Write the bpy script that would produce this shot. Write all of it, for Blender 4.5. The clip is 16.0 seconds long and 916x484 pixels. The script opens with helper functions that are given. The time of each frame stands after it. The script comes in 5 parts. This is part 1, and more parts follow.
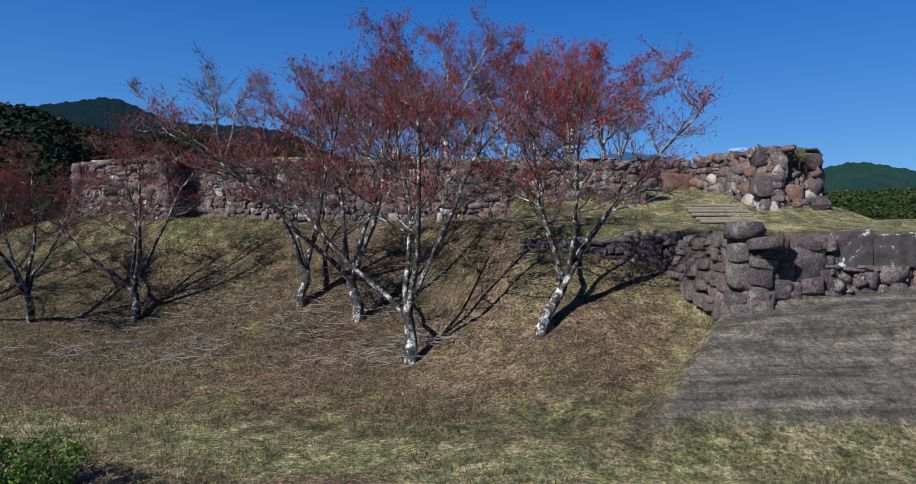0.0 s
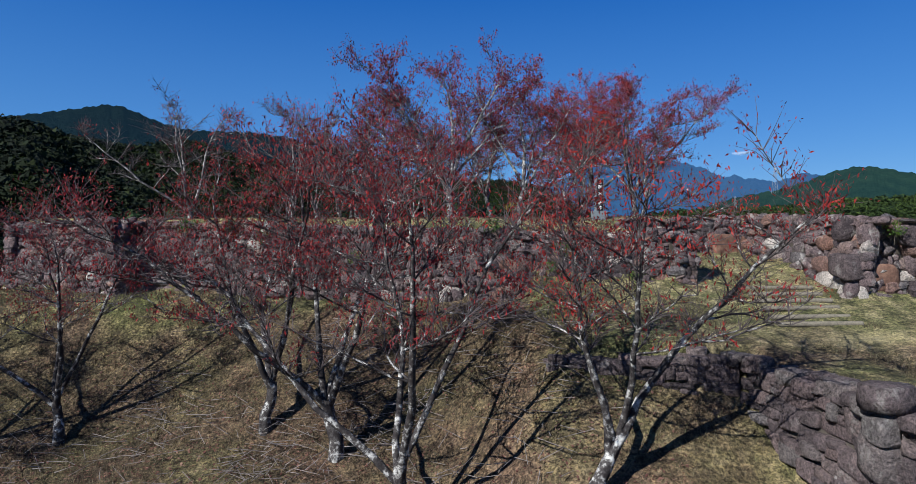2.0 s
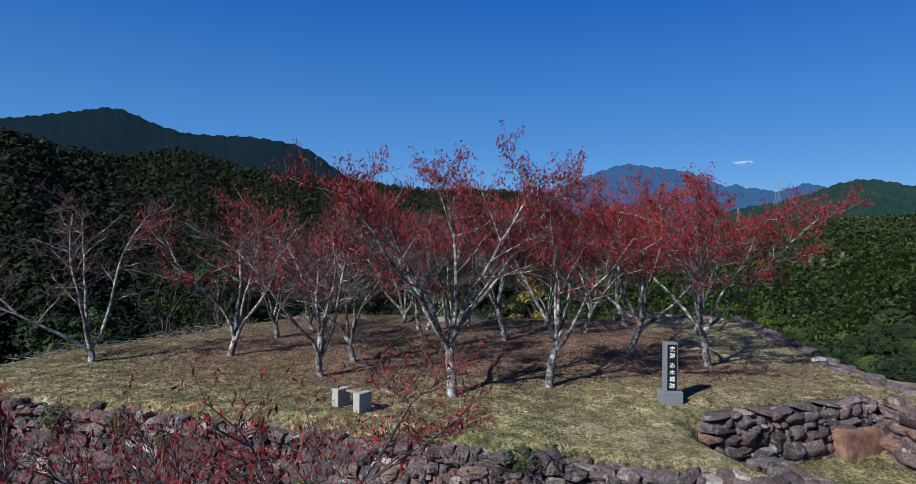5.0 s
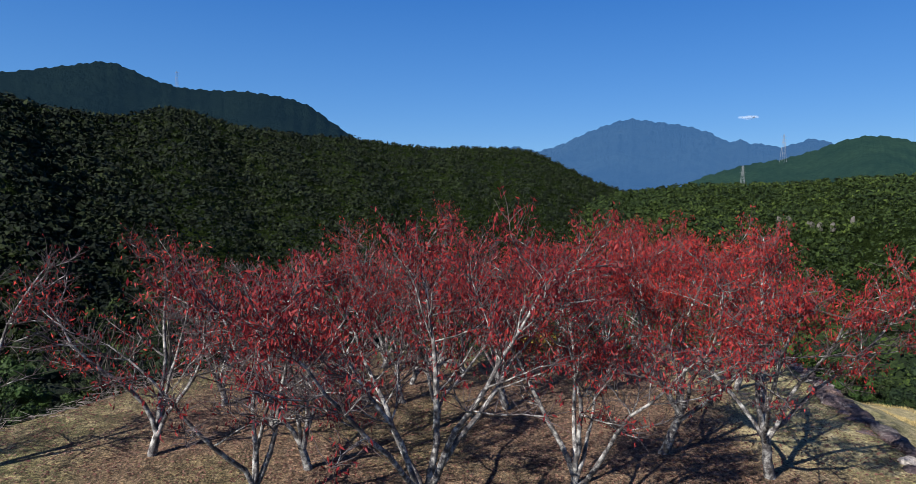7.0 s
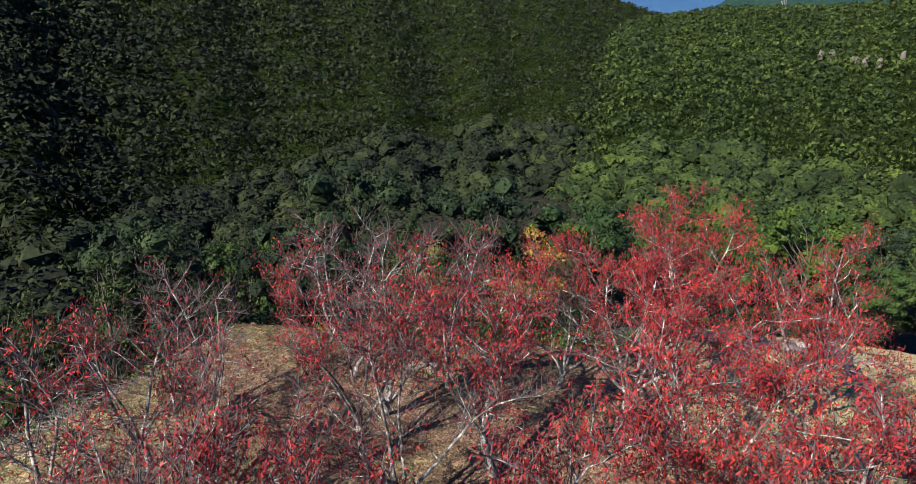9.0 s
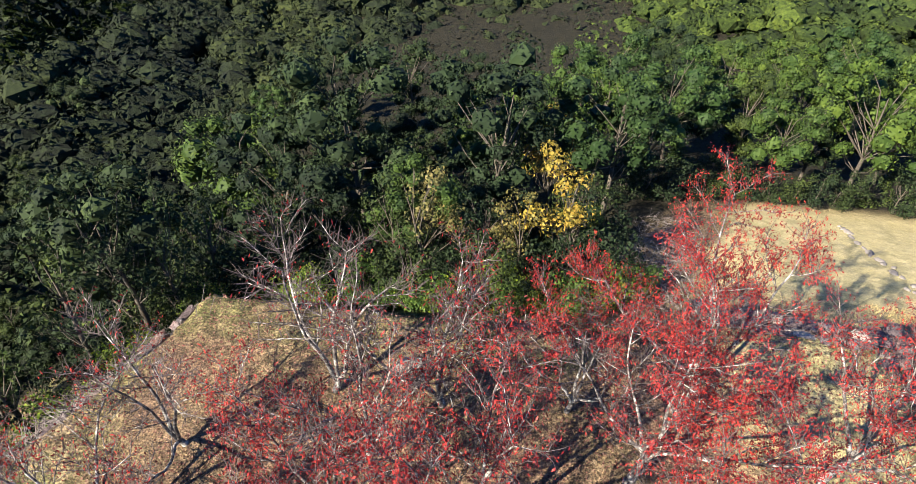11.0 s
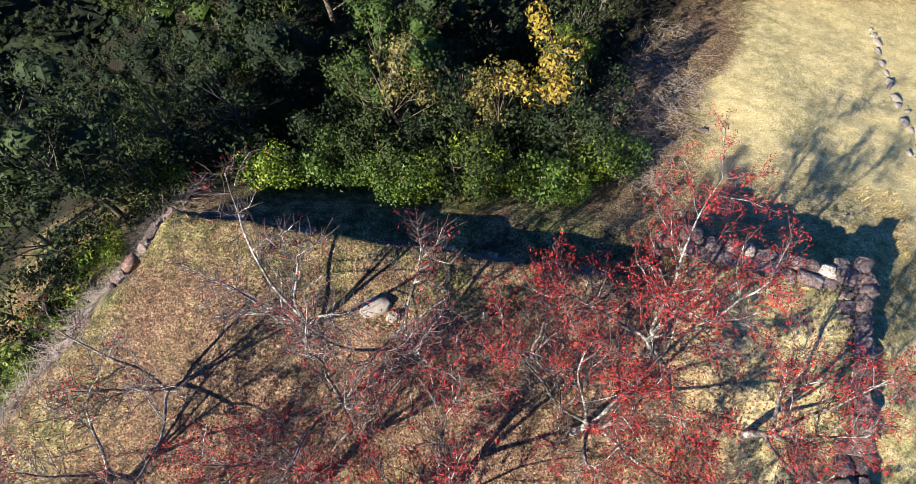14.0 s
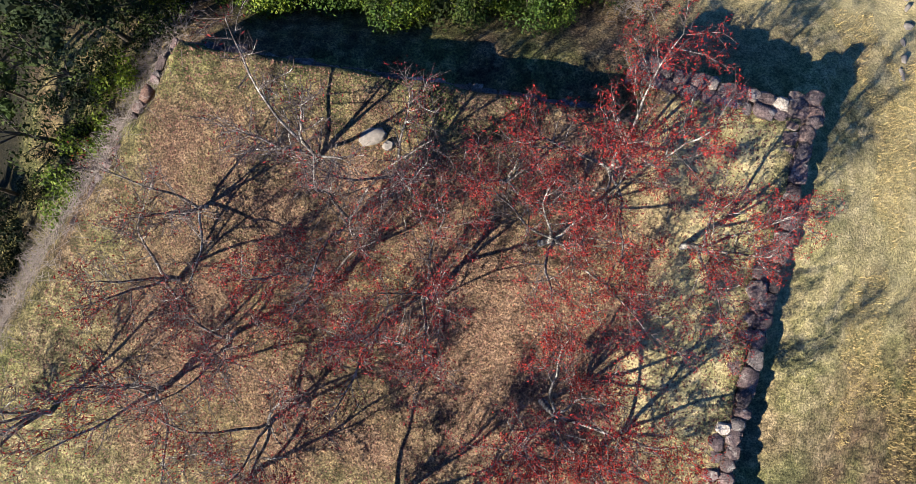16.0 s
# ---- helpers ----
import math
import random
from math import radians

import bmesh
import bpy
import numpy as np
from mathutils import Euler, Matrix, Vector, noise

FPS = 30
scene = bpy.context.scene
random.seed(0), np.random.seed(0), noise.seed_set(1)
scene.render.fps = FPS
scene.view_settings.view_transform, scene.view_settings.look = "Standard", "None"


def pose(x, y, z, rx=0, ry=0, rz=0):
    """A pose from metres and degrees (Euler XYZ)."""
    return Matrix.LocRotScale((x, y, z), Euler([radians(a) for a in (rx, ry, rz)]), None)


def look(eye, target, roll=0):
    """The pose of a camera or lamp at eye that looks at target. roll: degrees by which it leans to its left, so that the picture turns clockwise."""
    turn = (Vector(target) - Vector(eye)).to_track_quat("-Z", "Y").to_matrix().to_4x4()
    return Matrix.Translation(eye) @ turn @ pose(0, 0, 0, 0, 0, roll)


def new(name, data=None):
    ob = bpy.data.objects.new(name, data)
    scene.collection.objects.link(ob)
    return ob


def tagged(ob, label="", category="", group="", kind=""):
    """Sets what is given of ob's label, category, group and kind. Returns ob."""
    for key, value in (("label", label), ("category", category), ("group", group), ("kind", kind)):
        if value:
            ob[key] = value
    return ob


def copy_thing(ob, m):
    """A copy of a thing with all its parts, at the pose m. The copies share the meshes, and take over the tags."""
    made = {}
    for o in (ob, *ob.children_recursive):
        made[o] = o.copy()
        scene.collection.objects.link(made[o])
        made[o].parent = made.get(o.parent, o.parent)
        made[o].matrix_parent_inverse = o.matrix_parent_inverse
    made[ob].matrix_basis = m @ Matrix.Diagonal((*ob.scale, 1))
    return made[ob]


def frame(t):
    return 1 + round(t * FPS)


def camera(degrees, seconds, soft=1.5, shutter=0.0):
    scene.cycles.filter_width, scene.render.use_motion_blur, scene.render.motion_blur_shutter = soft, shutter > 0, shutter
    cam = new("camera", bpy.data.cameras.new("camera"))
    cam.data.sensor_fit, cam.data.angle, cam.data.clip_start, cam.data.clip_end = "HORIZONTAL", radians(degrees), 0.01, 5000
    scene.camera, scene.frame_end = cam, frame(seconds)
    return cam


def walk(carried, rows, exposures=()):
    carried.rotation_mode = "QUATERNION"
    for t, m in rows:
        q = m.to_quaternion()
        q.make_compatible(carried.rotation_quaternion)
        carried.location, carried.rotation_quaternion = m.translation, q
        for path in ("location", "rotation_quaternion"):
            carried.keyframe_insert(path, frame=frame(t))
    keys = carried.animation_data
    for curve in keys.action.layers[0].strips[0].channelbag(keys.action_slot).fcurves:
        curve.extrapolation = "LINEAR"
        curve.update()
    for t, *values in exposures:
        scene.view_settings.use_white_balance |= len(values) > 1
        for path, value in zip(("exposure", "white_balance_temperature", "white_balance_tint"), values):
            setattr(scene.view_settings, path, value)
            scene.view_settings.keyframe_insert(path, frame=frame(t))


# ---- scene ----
cam = camera(71.5, 16.0, soft=0.7)
PATH = [
    (0, (-0.152, -0.178, 0.257), (-0.139, 1.822, 0.233), 0.0),
    (0.5, (-0.132, 1.295, 0.732), (-0.122, 3.295, 0.713), -0.1),
    (1, (-0.085, 2.671, 1.507), (-0.083, 4.671, 1.491), -0.3),
    (1.5, (-0.109, 4.0, 2.36), (-0.112, 6.0, 2.343), -0.3),
    (2, (-0.25, 5.228, 3.261), (-0.247, 7.228, 3.251), -0.2),
    (2.5, (-0.355, 6.458, 4.15), (-0.358, 8.458, 4.152), 0.2),
    (3, (-0.459, 7.848, 5.1), (-0.459, 9.848, 5.108), 0.4),
    (3.5, (-0.5, 9.442, 6.0), (-0.49, 11.442, 6.015), 0.3),
    (4, (-0.46, 10.993, 6.96), (-0.456, 12.993, 6.968), 0.5),
    (4.5, (-0.433, 12.55, 7.852), (-0.429, 14.55, 7.858), 0.5),
    (5, (-0.406, 14.163, 8.762), (-0.403, 16.163, 8.768), 0.5),
    (5.2, (-0.367, 14.828, 9.05), (-0.365, 16.828, 9.066), 0.6),
    (7.5, (0.2, 21.7, 13.2), (0.2, 23.688, 12.978), 0.5),
    (8, (0.45, 23.4, 14.4), (0.457, 25.372, 14.067), 0.8),
]
# the tilt towards the ground: seconds, place, pitch, roll, yaw
TILT = [
    (10.3, (1.850, 33.400, 21.000), -34.0, 1.15, 3.4),
    (11, (1.935, 35.815, 22.100), -40.3, 1.25, 3.3),
    (11.5, (2.020, 37.441, 22.650), -44.9, 1.35, 3.3),
    (12, (2.202, 39.159, 23.325), -49.7, 1.45, 3.3),
    (12.5, (2.376, 40.807, 24.160), -54.9, 1.50, 3.3),
    (13, (2.550, 42.182, 24.994), -59.9, 1.57, 3.3),
    (13.5, (2.712, 43.432, 25.803), -65.1, 1.65, 3.3),
    (14, (2.936, 44.425, 26.623), -70.2, 1.75, 3.3),
    (14.5, (3.174, 45.208, 27.403), -75.3, 1.85, 3.3),
    (15, (3.357, 45.805, 28.281), -80.5, 1.95, 3.3),
    (15.5, (3.463, 46.059, 29.175), -85.6, 2.00, 3.3),
    (16, (3.551, 46.051, 30.039), -90.7, 2.00, 3.3),
]
walk(cam, [(t, look(eye, target, roll)) for t, eye, target, roll in PATH] + [(t, pose(*eye, 90 + pitch, roll, yaw)) for t, eye, pitch, roll, yaw in TILT],
     exposures=[(0, 0.7, 5900, 8), (5, 0.62, 5850, 8), (7.3, 0.95, 6350, 10), (8.2, 1.22, 6500, 10), (10.3, 2.0, 7200, 10), (12, 2.22, 7250, 10), (13.5, 2.1, 7250, 10), (15, 1.9, 7200, 10), (16, 1.68, 7100, 10)])

# ---- world and sun ----
SUN_AZ = math.atan2(-0.74, -0.67)      # compass bearing of the sun, from +y towards +x
SUN_EL = radians(36)
world = bpy.data.worlds.new("world")
scene.world = world
world.use_nodes = True
wn = world.node_tree
sky = wn.nodes.new("ShaderNodeTexSky")
sky.sky_type = "NISHITA"
sky.sun_disc = False
sky.sun_elevation = SUN_EL
sky.sun_rotation = SUN_AZ
sky.air_density = 1.2
sky.dust_density = 0.0
sky.ozone_density = 3.5
sky.altitude = 1500
wn.nodes["Background"].inputs["Strength"].default_value = 0.0565
deep = wn.nodes.new("ShaderNodeHueSaturation")
deep.inputs["Hue"].default_value = 0.519
deep.inputs["Saturation"].default_value = 1.45
wn.links.new(sky.outputs[0], deep.inputs["Color"])
coord = wn.nodes.new("ShaderNodeTexCoord")
split = wn.nodes.new("ShaderNodeSeparateXYZ")
wn.links.new(coord.outputs["Generated"], split.inputs[0])
clear = wn.nodes.new("ShaderNodeValToRGB")
clear.color_ramp.elements[0].position, clear.color_ramp.elements[0].color = 0.0, (1.75, 4.3, 8.2, 1)
clear.color_ramp.elements[1].position, clear.color_ramp.elements[1].color = 0.4, (0.22, 1.35, 4.9, 1)
zenith = clear.color_ramp.elements.new(0.95)
zenith.color = (0.08, 0.38, 1.4, 1)
wn.links.new(split.outputs[2], clear.inputs[0])
even = wn.nodes.new("ShaderNodeMix")
even.data_type = "RGBA"
even.inputs[0].default_value = 0.72
wn.links.new(deep.outputs[0], even.inputs[6])
wn.links.new(clear.outputs[0], even.inputs[7])
wn.links.new(even.outputs[2], wn.nodes["Background"].inputs["Color"])
sun = new("sun", bpy.data.lights.new("sun", "SUN"))
sun.data.energy = 5.0
sun.data.angle = radians(0.55)
sun.data.color = (1.0, 0.94, 0.85)
sun.matrix_world = look((-60, -55, 60), (-60 + 0.74 * 0.809, -55 + 0.67 * 0.809, 60 - 0.588))


# ---- materials ----
def mat(name, rough=0.9):
    m = bpy.data.materials.new(name)
    m.use_nodes = True
    b = m.node_tree.nodes["Principled BSDF"]
    b.inputs["Roughness"].default_value = rough
    b.inputs["Specular IOR Level"].default_value = 0.2
    return m, m.node_tree, b


def noise_node(nt, scale, detail=5, rough=0.6, coord="Object", vec=None):
    n = nt.nodes.new("ShaderNodeTexNoise")
    n.inputs["Scale"].default_value = scale
    n.inputs["Detail"].default_value = detail
    n.inputs["Roughness"].default_value = rough
    if vec is None:
        tc = nt.nodes.new("ShaderNodeNewGeometry")
        nt.links.new(tc.outputs["Position"], n.inputs["Vector"])
    else:
        nt.links.new(vec, n.inputs["Vector"])
    return n.outputs["Fac"]


def ramp(nt, fac, stops):
    r = nt.nodes.new("ShaderNodeValToRGB")
    e = r.color_ramp.elements
    while len(e) < len(stops):
        e.new(0.5)
    for el, (p, c) in zip(e, stops):
        el.position = p
        el.color = (*c, 1)
    nt.links.new(fac, r.inputs[0])
    return r.outputs["Color"]


def mix(nt, fac, a, b, mode="MIX"):
    n = nt.nodes.new("ShaderNodeMix")
    n.data_type = "RGBA"
    n.blend_type = mode
    for sock, v in ((n.inputs[0], fac), (n.inputs[6], a), (n.inputs[7], b)):
        if isinstance(v, (int, float)):
            sock.default_value = v
        elif isinstance(v, tuple):
            sock.default_value = (*v, 1)
        else:
            nt.links.new(v, sock)
    return n.outputs[2]


def bump(nt, b, fac, strength, dist):
    n = nt.nodes.new("ShaderNodeBump")
    n.inputs["Strength"].default_value = strength
    n.inputs["Distance"].default_value = dist
    nt.links.new(fac, n.inputs["Height"])
    nt.links.new(n.outputs[0], b.inputs["Normal"])


def step_math(nt, op, a, b):
    n = nt.nodes.new("ShaderNodeMath")
    n.operation = op
    for s, v in zip(n.inputs, (a, b)):
        if isinstance(v, (int, float)):
            s.default_value = v
        else:
            nt.links.new(v, s)
    return n.outputs[0]


def attr(nt, name):
    n = nt.nodes.new("ShaderNodeAttribute")
    n.attribute_name = name
    return n.outputs["Fac"]


def ground_material():
    m, nt, b = mat("ground_grass", 0.95)
    big = noise_node(nt, 0.35, 4)
    mid = noise_node(nt, 1.7, 6, 0.65)
    fine = noise_node(nt, 11, 4, 0.8)
    green = ramp(nt, mid, [(0.35, (0.042, 0.052, 0.019)), (0.5, (0.112, 0.116, 0.046)), (0.65, (0.225, 0.205, 0.1))])
    dry = ramp(nt, mid, [(0.35, (0.055, 0.038, 0.027)), (0.5, (0.128, 0.09, 0.058)), (0.65, (0.225, 0.168, 0.11))])
    turf = mix(nt, ramp(nt, big, [(0.4, (0, 0, 0)), (0.62, (1, 1, 1))]), green, dry)
    litter = ramp(nt, noise_node(nt, 5, 8, 0.75), [(0.3, (0.072, 0.042, 0.033)), (0.5, (0.18, 0.115, 0.08)), (0.72, (0.34, 0.24, 0.178))])
    c = mix(nt, attr(nt, "litter"), turf, litter)
    pale = ramp(nt, mid, [(0.25, (0.27, 0.24, 0.113)), (0.5, (0.375, 0.322, 0.168)), (0.75, (0.465, 0.395, 0.225))])
    c = mix(nt, attr(nt, "pale"), c, pale)
    lawn = ramp(nt, mid, [(0.36, (0.115, 0.122, 0.052)), (0.5, (0.215, 0.198, 0.098)), (0.64, (0.38, 0.33, 0.195))])
    c = mix(nt, step_math(nt, "MULTIPLY", attr(nt, "lawn"), ramp(nt, noise_node(nt, 0.9, 5, 0.65), [(0.35, (0.35, 0.35, 0.35)), (0.55, (1, 1, 1))])), c, lawn)
    wv = nt.nodes.new("ShaderNodeMapping")
    wv.inputs["Scale"].default_value = (0.14, 2.2, 2.6)
    g = nt.nodes.new("ShaderNodeNewGeometry")
    nt.links.new(g.outputs["Position"], wv.inputs["Vector"])
    grey = ramp(nt, noise_node(nt, 1.6, 8, 0.75, vec=wv.outputs[0]), [(0.34, (0.032, 0.029, 0.024)), (0.5, (0.08, 0.071, 0.062)), (0.66, (0.15, 0.136, 0.12))])
    c = mix(nt, attr(nt, "grey"), c, grey)
    # Near-black: the shade under the trees is put into the floor colour.
    shaded_floor = ramp(nt, mid, [(0.3, (0.006, 0.007, 0.004)), (0.7, (0.022, 0.02, 0.012))])
    c = mix(nt, attr(nt, "wood"), c, shaded_floor)
    clump = ramp(nt, noise_node(nt, 2.6, 5, 0.7), [(0.36, (0.5, 0.5, 0.48)), (0.5, (1, 1, 1)), (0.64, (1.4, 1.36, 1.28))])
    c = mix(nt, step_math(nt, "SUBTRACT", 0.9, step_math(nt, "MULTIPLY", attr(nt, "pale"), 0.6)), c, clump, "MULTIPLY")
    spec = ramp(nt, fine, [(0.38, (0.16, 0.145, 0.12)), (0.5, (0.95, 0.95, 0.95)), (0.61, (2.1, 2.0, 1.8))])
    c = mix(nt, step_math(nt, "SUBTRACT", 0.82, step_math(nt, "ADD", step_math(nt, "MULTIPLY", attr(nt, "pale"), 0.5), step_math(nt, "MULTIPLY", attr(nt, "grey"), 0.4))), c, spec, "MULTIPLY")
    nt.links.new(c, b.inputs["Base Color"])
    relief = step_math(nt, "ADD", fine, step_math(nt, "MULTIPLY", mid, 1.5))
    flat = step_math(nt, "SUBTRACT", 1.0, step_math(nt, "ADD", step_math(nt, "MULTIPLY", attr(nt, "pale"), 0.75), step_math(nt, "MULTIPLY", attr(nt, "grey"), 0.5)))
    bump(nt, b, step_math(nt, "MULTIPLY", relief, flat), 1.0, 0.14)
    return m


def stone_material(name, stops, pale=0.45):
    m, nt, b = mat(name, 0.88)
    oi = nt.nodes.new("ShaderNodeObjectInfo")
    isl = nt.nodes.new("ShaderNodeNewGeometry")
    rnd = step_math(nt, "FRACT", step_math(nt, "ADD", oi.outputs["Random"], isl.outputs["Random Per Island"]), 0)
    base = ramp(nt, rnd, stops)
    n1 = noise_node(nt, 3.0, 7, 0.7)
    n2 = noise_node(nt, 16, 4, 0.75)
    c = mix(nt, 0.8, base, ramp(nt, n1, [(0.3, (0.45, 0.42, 0.42)), (0.5, (1, 0.97, 0.95)), (0.7, (1.45, 1.35, 1.3))]), "MULTIPLY")
    c = mix(nt, 0.9, c, ramp(nt, n2, [(0.34, (0.35, 0.34, 0.34)), (0.5, (1, 1, 1)), (0.66, (1.75, 1.7, 1.65))]), "MULTIPLY")
    lich = ramp(nt, noise_node(nt, 1.6, 8, 0.75), [(0.57, (0, 0, 0)), (0.64, (1, 1, 1))])
    c = mix(nt, step_math(nt, "MULTIPLY", lich, pale), c, (0.45, 0.43, 0.4))
    nt.links.new(c, b.inputs["Base Color"])
    bump(nt, b, step_math(nt, "ADD", n1, n2), 1.0, 0.09)
    return m


def plain(name, stops, scale=6, rough=0.85, bump_d=0.02, per_object=0.0):
    m, nt, b = mat(name, rough)
    f = noise_node(nt, scale, 7, 0.7)
    c = ramp(nt, f, stops)
    if per_object:
        oi = nt.nodes.new("ShaderNodeObjectInfo")
        v = ramp(nt, oi.outputs["Random"], [(0, (1 - per_object,) * 3), (1, (1 + per_object,) * 3)])
        c = mix(nt, 1.0, c, v, "MULTIPLY")
    nt.links.new(c, b.inputs["Base Color"])
    if bump_d:
        bump(nt, b, f, 0.6, bump_d)
    return m


def leaf_material(name, stops, through_light=0.35, scale=0.6, rough=0.55, vary=1.0, speckle=0.5):
    m, nt, b = mat(name, rough)
    isl = nt.nodes.new("ShaderNodeNewGeometry")
    oi = nt.nodes.new("ShaderNodeObjectInfo")
    f = noise_node(nt, scale, 3)
    v = step_math(nt, "ADD", step_math(nt, "MULTIPLY", f, 1 - speckle), step_math(nt, "MULTIPLY", isl.outputs["Random Per Island"], speckle))
    c = ramp(nt, v, stops)
    var = ramp(nt, oi.outputs["Random"], [(0.0, (0.42, 0.52, 0.6)), (0.35, (0.72, 0.82, 0.9)), (0.7, (1.05, 1.02, 0.88)), (1.0, (1.45, 1.3, 0.75))])
    c = mix(nt, vary, c, var, "MULTIPLY")
    nt.links.new(c, b.inputs["Base Color"])
    tr = nt.nodes.new("ShaderNodeBsdfTranslucent")
    nt.links.new(c, tr.inputs["Color"])
    ms = nt.nodes.new("ShaderNodeMixShader")
    ms.inputs[0].default_value = through_light
    nt.links.new(b.outputs[0], ms.inputs[1])
    nt.links.new(tr.outputs[0], ms.inputs[2])
    nt.links.new(ms.outputs[0], nt.nodes["Material Output"].inputs["Surface"])
    return m


GROUND = ground_material()
STONE = stone_material("weathered_stone", [(0.0, (0.05, 0.042, 0.045)), (0.25, (0.115, 0.09, 0.094)), (0.5, (0.155, 0.118, 0.12)), (0.72, (0.11, 0.102, 0.106)), (0.86, (0.17, 0.10, 0.08)), (0.93, (0.16, 0.13, 0.125)), (0.98, (0.36, 0.335, 0.31))], 0.55)
DARKSTONE = stone_material("dark_purplish_boulder", [(0.0, (0.06, 0.05, 0.052)), (0.4, (0.105, 0.085, 0.088)), (0.7, (0.135, 0.102, 0.1)), (1.0, (0.12, 0.112, 0.112))], 0.3)
CORE = plain("wall_fill", [(0.3, (0.03, 0.026, 0.022)), (0.7, (0.09, 0.075, 0.06))], 5)
BARK = plain("cherry_bark", [(0.37, (0.035, 0.03, 0.03)), (0.49, (0.1, 0.092, 0.09)), (0.57, (0.27, 0.26, 0.245)), (0.7, (0.48, 0.465, 0.435))], 5, 0.85, 0.02)
DARKBARK = plain("dark_cherry_bark", [(0.43, (0.022, 0.018, 0.018)), (0.53, (0.06, 0.054, 0.052)), (0.57, (0.24, 0.23, 0.22)), (0.66, (0.5, 0.49, 0.46))], 4, 0.85, 0.02)
TWIG = plain("cherry_twigs", [(0.3, (0.03, 0.023, 0.024)), (0.7, (0.12, 0.098, 0.10))], 4, 0.85, 0)
RED = leaf_material("red_leaves", [(0.25, (0.075, 0.009, 0.012)), (0.5, (0.175, 0.016, 0.02)), (0.75, (0.31, 0.031, 0.026))], 0.25, vary=0.35)
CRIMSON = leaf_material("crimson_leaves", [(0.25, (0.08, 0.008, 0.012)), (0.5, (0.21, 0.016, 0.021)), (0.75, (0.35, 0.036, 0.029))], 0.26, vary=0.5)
# Dark green foliage, darkened further to put the wood's shade into the colour.
SHADED_GREENS = leaf_material("shaded_green_leaves", [(0.2, (0.0035, 0.008, 0.003)), (0.5, (0.011, 0.022, 0.008)), (0.75, (0.035, 0.055, 0.018))], 0.12, rough=0.8, speckle=0.35)
YELLOW = leaf_material("yellow_leaves", [(0.2, (0.06, 0.06, 0.02)), (0.5, (0.15, 0.13, 0.04)), (0.8, (0.26, 0.18, 0.06))], 0.3)
SHRUB = leaf_material("bright_shrub_leaves", [(0.2, (0.03, 0.06, 0.012)), (0.5, (0.07, 0.125, 0.022)), (0.8, (0.15, 0.2, 0.035))], 0.3)
# Lighter leaf green, with sunlight on the wood put into the colour.
SUN_GREENS = leaf_material("sunlit_green_leaves", [(0.2, (0.009, 0.022, 0.005)), (0.5, (0.025, 0.05, 0.011)), (0.75, (0.055, 0.088, 0.018))], 0.12, rough=0.7, speckle=0.35)
LICHEN = plain("lichened_slab", [(0.35, (0.022, 0.02, 0.02)), (0.54, (0.06, 0.054, 0.053)), (0.575, (0.09, 0.08, 0.076)), (0.6, (0.5, 0.49, 0.46))], 1.7, 0.9, 0.03)
PEBBLE = plain("chink_stone", [(0.3, (0.09, 0.08, 0.078)), (0.7, (0.29, 0.265, 0.25))], 14, 0.9, 0.02)
STEEL = plain("galvanised_steel", [(0.3, (0.2, 0.21, 0.22)), (0.7, (0.28, 0.29, 0.3))], 0.5, 0.5, 0)
WOODBARK = plain("forest_bark", [(0.3, (0.03, 0.026, 0.021)), (0.7, (0.11, 0.095, 0.08))], 6)
CONCRETE = plain("pale_concrete", [(0.3, (0.2, 0.195, 0.185)), (0.7, (0.36, 0.35, 0.33))], 12, 0.85, 0.008)
GRANITE = plain("grey_granite", [(0.35, (0.09, 0.10, 0.11)), (0.65, (0.19, 0.205, 0.22))], 60, 0.5, 0.002)
SLATE = plain("black_inscription_panel", [(0.3, (0.008, 0.008, 0.009)), (0.7, (0.02, 0.02, 0.022))], 20, 0.3, 0)
WHITE = plain("white_paint", [(0.3, (0.75, 0.75, 0.73)), (0.7, (0.85, 0.85, 0.83))], 20, 0.6, 0)
RUST = plain("rusty_brown_stone", [(0.3, (0.06, 0.034, 0.028)), (0.5, (0.14, 0.078, 0.056)), (0.7, (0.27, 0.16, 0.11))], 3, 0.9, 0.05)
LOG = plain("weathered_log", [(0.3, (0.085, 0.075, 0.058)), (0.7, (0.24, 0.21, 0.16))], 12, 0.9, 0.02)


# ---- mesh helpers ----
def mesh_from(name, verts, faces, material, smooth=False):
    me = bpy.data.meshes.new(name)
    v = np.asarray(verts, dtype=np.float32).reshape(-1, 3)
    f = np.asarray(faces, dtype=np.int32)
    k = f.shape[1]
    me.vertices.add(len(v))
    me.vertices.foreach_set("co", v.ravel())
    me.loops.add(f.size)
    me.loops.foreach_set("vertex_index", f.ravel())
    me.polygons.add(len(f))
    me.polygons.foreach_set("loop_start", np.arange(0, f.size, k, dtype=np.int32))
    me.polygons.foreach_set("loop_total", np.full(len(f), k, dtype=np.int32))
    me.polygons.foreach_set("use_smooth", np.full(len(f), smooth, dtype=bool))
    me.materials.append(material)
    me.update(calc_edges=True)
    return me


def child(name, me, parent, label=""):
    o = new(name, me)
    o.parent = parent
    if label:
        tagged(o, label)
    return o


def empty(name, x=0, y=0, z=0):
    o = new(name)
    o.location = (x, y, z)
    return o


